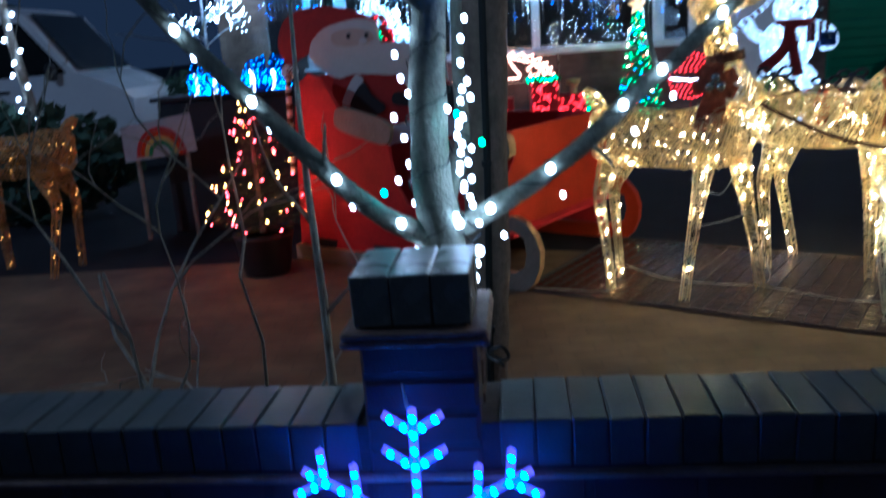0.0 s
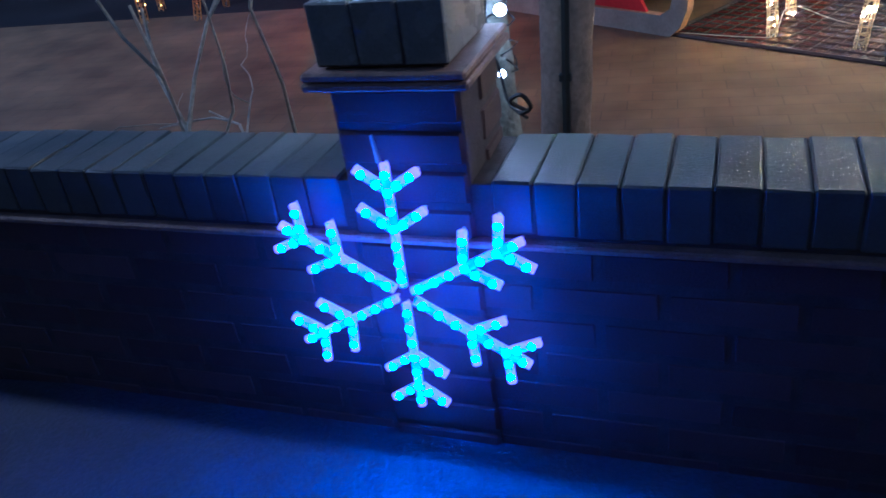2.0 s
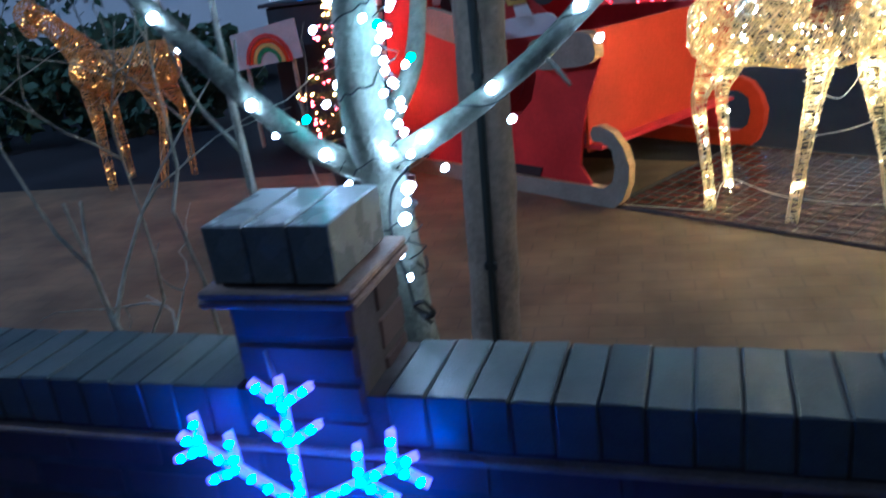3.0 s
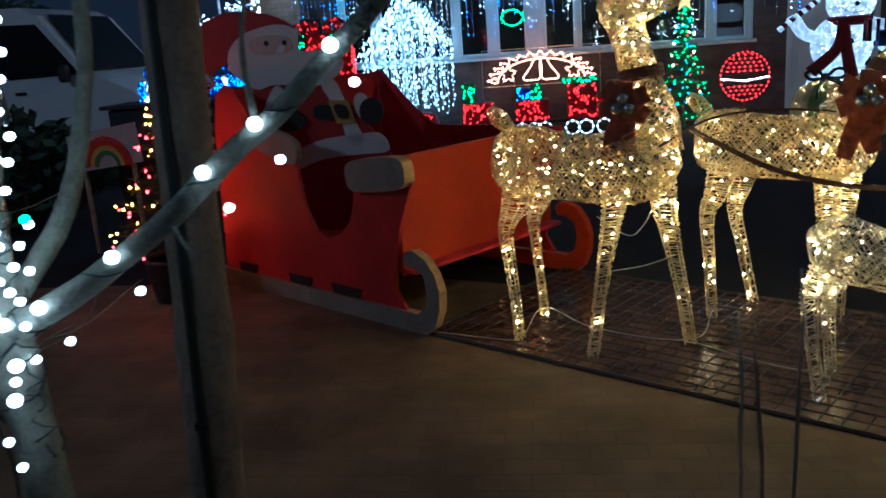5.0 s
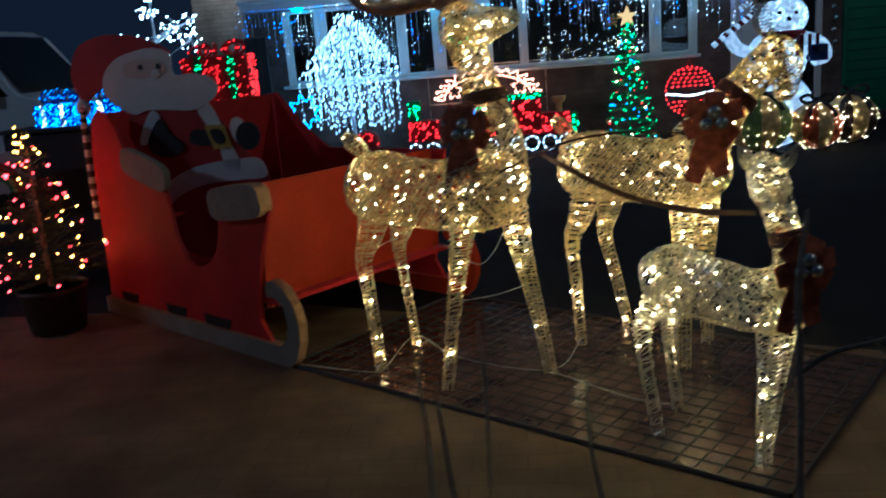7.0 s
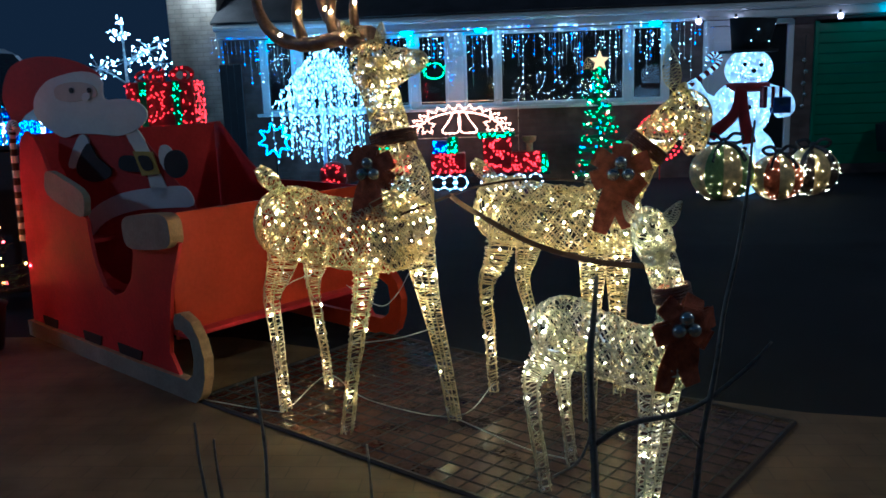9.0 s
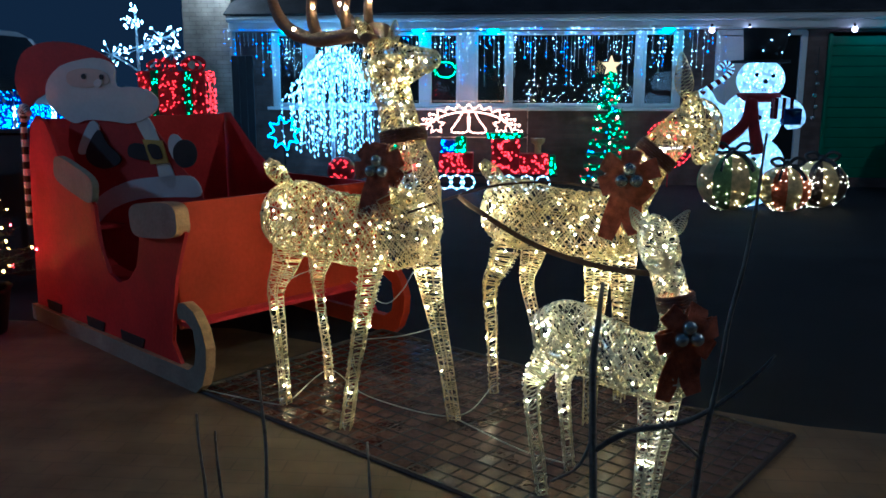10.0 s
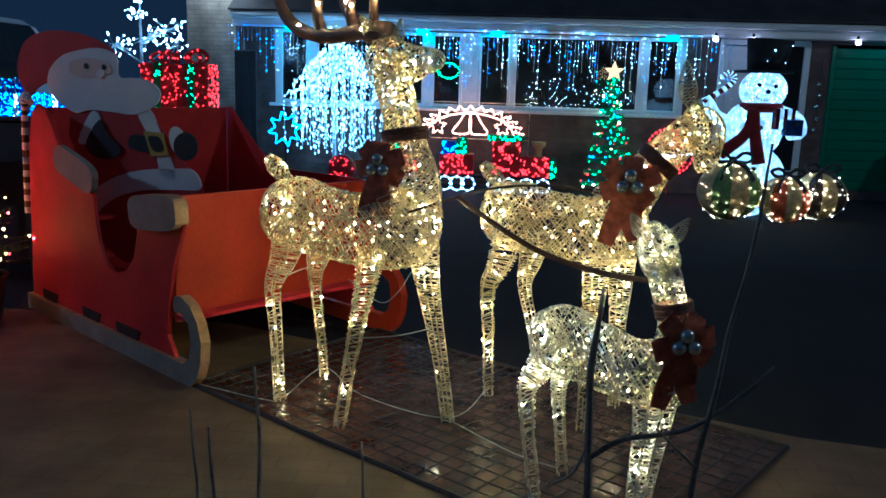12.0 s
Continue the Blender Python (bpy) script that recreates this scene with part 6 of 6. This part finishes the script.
# ---- parked white van ----
yard["lay"] = drop(0.045)
van = thing("parked_van", (-5.2, 10.6, 0), "white van parked on the driveway behind the decorations", "van")
VX, VY = -3.55, 10.0
prof = [(0, 0.45), (0.02, 0.95), (-0.10, 1.06), (-0.42, 1.22), (-0.62, 1.30), (-1.15, 2.0), (-1.35, 2.10), (-4.3, 2.12), (-4.42, 1.9), (-4.45, 0.45)]
g = Geo()
g.slab(prof, 1.8, (Vector((VX, VY, 0)), (1, 0, 0), UP, (0, 1, 0)))
obj("body", g, car_paint, van)
for pts in ([(-0.72, 1.30), (-1.17, 1.90), (-1.75, 1.92), (-1.75, 1.28)], [(-1.85, 1.28), (-1.85, 1.92), (-2.6, 1.92), (-2.6, 1.28)]):
    g = Geo()
    g.slab(pts, 0.012, (Vector((VX, VY - 0.008, 0)), (1, 0, 0), UP, (0, 1, 0)))
    obj("side_window", g, car_glass, van, "dark side window")
g = Geo()
g.slab([(0.1, 0), (1.7, 0), (1.6, 0.86), (0.2, 0.86)], 0.012, (Vector((VX - 0.60, VY, 1.32)), (0, 1, 0), Vector((-0.6, 0, 0.8)), (0.8, 0, 0.6)))
obj("windscreen", g, car_glass, van)
g = Geo()
g.box((VX - 1.5, VY - 0.02, 1.12), (0.14, 0.03, 0.035), 0.008)
obj("door_handle", g, pot_mat, van)
g = Geo()
g.box((VX - 0.85, VY - 0.12, 1.32), (0.10, 0.16, 0.2), 0.03)
obj("wing_mirror", g, pot_mat, van)
g = Geo()
g.box((VX - 2.2, VY + 0.9, 0.42), (4.4, 1.74, 0.2), 0.03)
obj("sill", g, pot_mat, van)
for x in (-0.85, -3.5):
    g = Geo()
    rimc = Vector((VX + x, VY - 0.02, 0.33))
    g.tube([rimc + Vector((0, -0.02, 0)), rimc + Vector((0, 0.0, 0)), rimc + Vector((0, 0.18, 0)), rimc + Vector((0, 0.2, 0))], [0.29, 0.33, 0.33, 0.29], 24)
    wh = obj("wheel", g, tyre_mat, van, "", True)
    g = Geo()
    g.tube([rimc + Vector((0, -0.035, 0)), rimc + Vector((0, -0.02, 0))], [0.17, 0.2], 20)
    obj("rim", g, alloy_mat, wh)
# dark car at the edge of the garage
yard["lay"] = drop(-0.055)
car = thing("parked_car", (8.3, 12.9, 0), "dark car parked before the garage, mostly out of view", "car")
g = Geo()
g.slab([(0, 0.3), (-0.05, 0.7), (0.5, 0.85), (1.2, 1.35), (2.8, 1.38), (3.6, 0.9), (3.9, 0.3)], 1.6, (Vector((7.42, 12.2, 0)), (1, 0, 0), UP, (0, 1, 0)))
obj("body", g, dark_paint, car)
g = Geo()
c = Vector((7.85, 12.15, 0.31))
g.tube([c, c + Vector((0, 0.02, 0)), c + Vector((0, 0.2, 0))], [0.28, 0.31, 0.31], 24)
wh = obj("wheel", g, tyre_mat, car, "", True)
g = Geo()
g.tube([c + Vector((0, -0.02, 0)), c], [0.16, 0.19], 16)
obj("rim", g, alloy_mat, wh)

# ---- hedges and far garden ----
yard["lay"] = HERE


def bush(place, size, seed, n=1500):
    t = thing("evergreen_hedge", place, "dark evergreen hedge at the edge of the garden", "hedge", "dark hedges")
    rn = random.Random(seed)
    g = Geo()
    for _ in range(n):
        d = Vector((rn.gauss(0, 1), rn.gauss(0, 1), rn.gauss(0, 1))).normalized() * rn.uniform(0.7, 1.05)
        p = Vector(place) + Vector((d.x * size[0], d.y * size[1], size[2] * (1 + d.z)))
        if p.z < place[2] + 0.02:
            continue
        a = Vector((rn.uniform(-1, 1), rn.uniform(-1, 1), rn.uniform(-1, 1))).normalized() * 0.09
        b = a.orthogonal().normalized() * 0.045
        g.add([p - a, p + b, p + a, p - b], [(0, 1, 2, 3)])
    obj("leaves", g, needle_dark, t)
    g = Geo()
    g.tube([place, Vector(place) + Vector((0, 0, size[2]))], [0.05, 0.02], 6)
    obj("trunk", g, twig_mat, t)


bush((-4.2, 7.6, 0), (1.3, 0.5, 0.55), 1)
bush((-6.2, 7.2, 0), (1.4, 0.6, 0.7), 2)
bush((-7.5, 12.5, -0.19), (2.0, 1.5, 1.4), 3, 2500)
bush((-3.9, 12.9, -0.2), (0.8, 0.5, 0.7), 4)

# ---- lit sapling beyond the shrubs ----
t = thing("lit_sapling", (-3.82, 7.6, 0), "dark slim sapling wound with cool white bulbs", "tree")
g, b = Geo(), []
limb(g, [((-3.82, 7.6, 0), 0.06), ((-3.80, 7.6, 1.0), 0.05), ((-3.88, 7.6, 1.8), 0.042), ((-3.9, 7.6, 3.2), 0.02)], 8)
for k in range(16):
    b.append((-3.85 + 0.07 * math.cos(k * 2.2), 7.55 + 0.03 * math.sin(k * 2.2), 0.95 + 0.105 * k))
obj("trunk", g, twig_mat, t, "", True)
bulb_objects("bulb", b, 0.02, star_glow, t)

# ---- bricks of the wall and the pier ----


def brick_mesh(name, s, m, seed, bevel=0.006):
    g = Geo()
    g.box((0, 0, 0), s, bevel)
    rn = random.Random(seed)
    g.v = [tuple(c + rn.uniform(-0.0015, 0.0015) for c in p) for p in g.v]
    me = bpy.data.meshes.new(name)
    me.from_pydata(g.v, [], g.f)
    me.materials.append(m)
    return me


def lay(me, name, parent, place, turn, rn, wobble=0.6):
    ob = new(name, me)
    ob.parent = parent
    ob.matrix_parent_inverse = Matrix.Translation(-parent.location)
    ob.matrix_basis = Matrix.Translation(place) @ turn.to_4x4() @ pose(0, 0, 0, rn.uniform(-wobble, wobble), rn.uniform(-wobble, wobble), rn.uniform(-wobble, wobble))
    return ob


rn = random.Random(2)
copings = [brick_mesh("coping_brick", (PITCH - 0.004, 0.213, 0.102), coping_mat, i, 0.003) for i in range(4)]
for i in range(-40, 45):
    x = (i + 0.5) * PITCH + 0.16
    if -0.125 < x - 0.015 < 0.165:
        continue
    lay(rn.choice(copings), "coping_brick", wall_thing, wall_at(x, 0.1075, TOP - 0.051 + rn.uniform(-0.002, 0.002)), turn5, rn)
g = Geo()
g.box((-0.088, 1.612, 0.934), (0.228, 0.205, 0.100), 0, turn5)
obj("cap_mortar", g, mortar_mat, pier)
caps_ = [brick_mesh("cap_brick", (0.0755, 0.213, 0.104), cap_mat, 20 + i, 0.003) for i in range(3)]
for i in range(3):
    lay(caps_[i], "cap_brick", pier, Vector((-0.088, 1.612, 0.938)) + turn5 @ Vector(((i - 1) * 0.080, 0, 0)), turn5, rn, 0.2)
stretch = [brick_mesh("brick", (0.215, 0.1, 0.064), red_brick_mat, 40 + i) for i in range(4)]
for row in range(7):
    z = 0.508 - 0.0755 * row
    for i in range(-11, 12):
        x = (i + (0.5 if row % 2 else 0)) * 0.225
        lay(rn.choice(stretch), "brick", wall_thing, wall_at(x, 0.055, z), turn5, rn, 0.3)
pb = [brick_mesh("brick", (0.232, 0.1, 0.064), red_brick_mat, 60 + i) for i in range(3)]
ps = [brick_mesh("brick", (0.10, 0.118, 0.064), red_brick_mat, 70 + i) for i in range(3)]
for row in range(11):
    z = 0.808 - 0.0755 * row
    lay(rn.choice(pb), "brick", pier, Vector((-0.083, 1.632, z)) + turn5 @ Vector((0, -0.0625, 0)), turn5, rn, 0.3)
    for sx in (-1, 1):
        lay(rn.choice(ps), "brick", pier, Vector((-0.083, 1.632, z)) + turn5 @ Vector((sx * 0.072, 0.05, 0)), turn5, rn, 0.3)
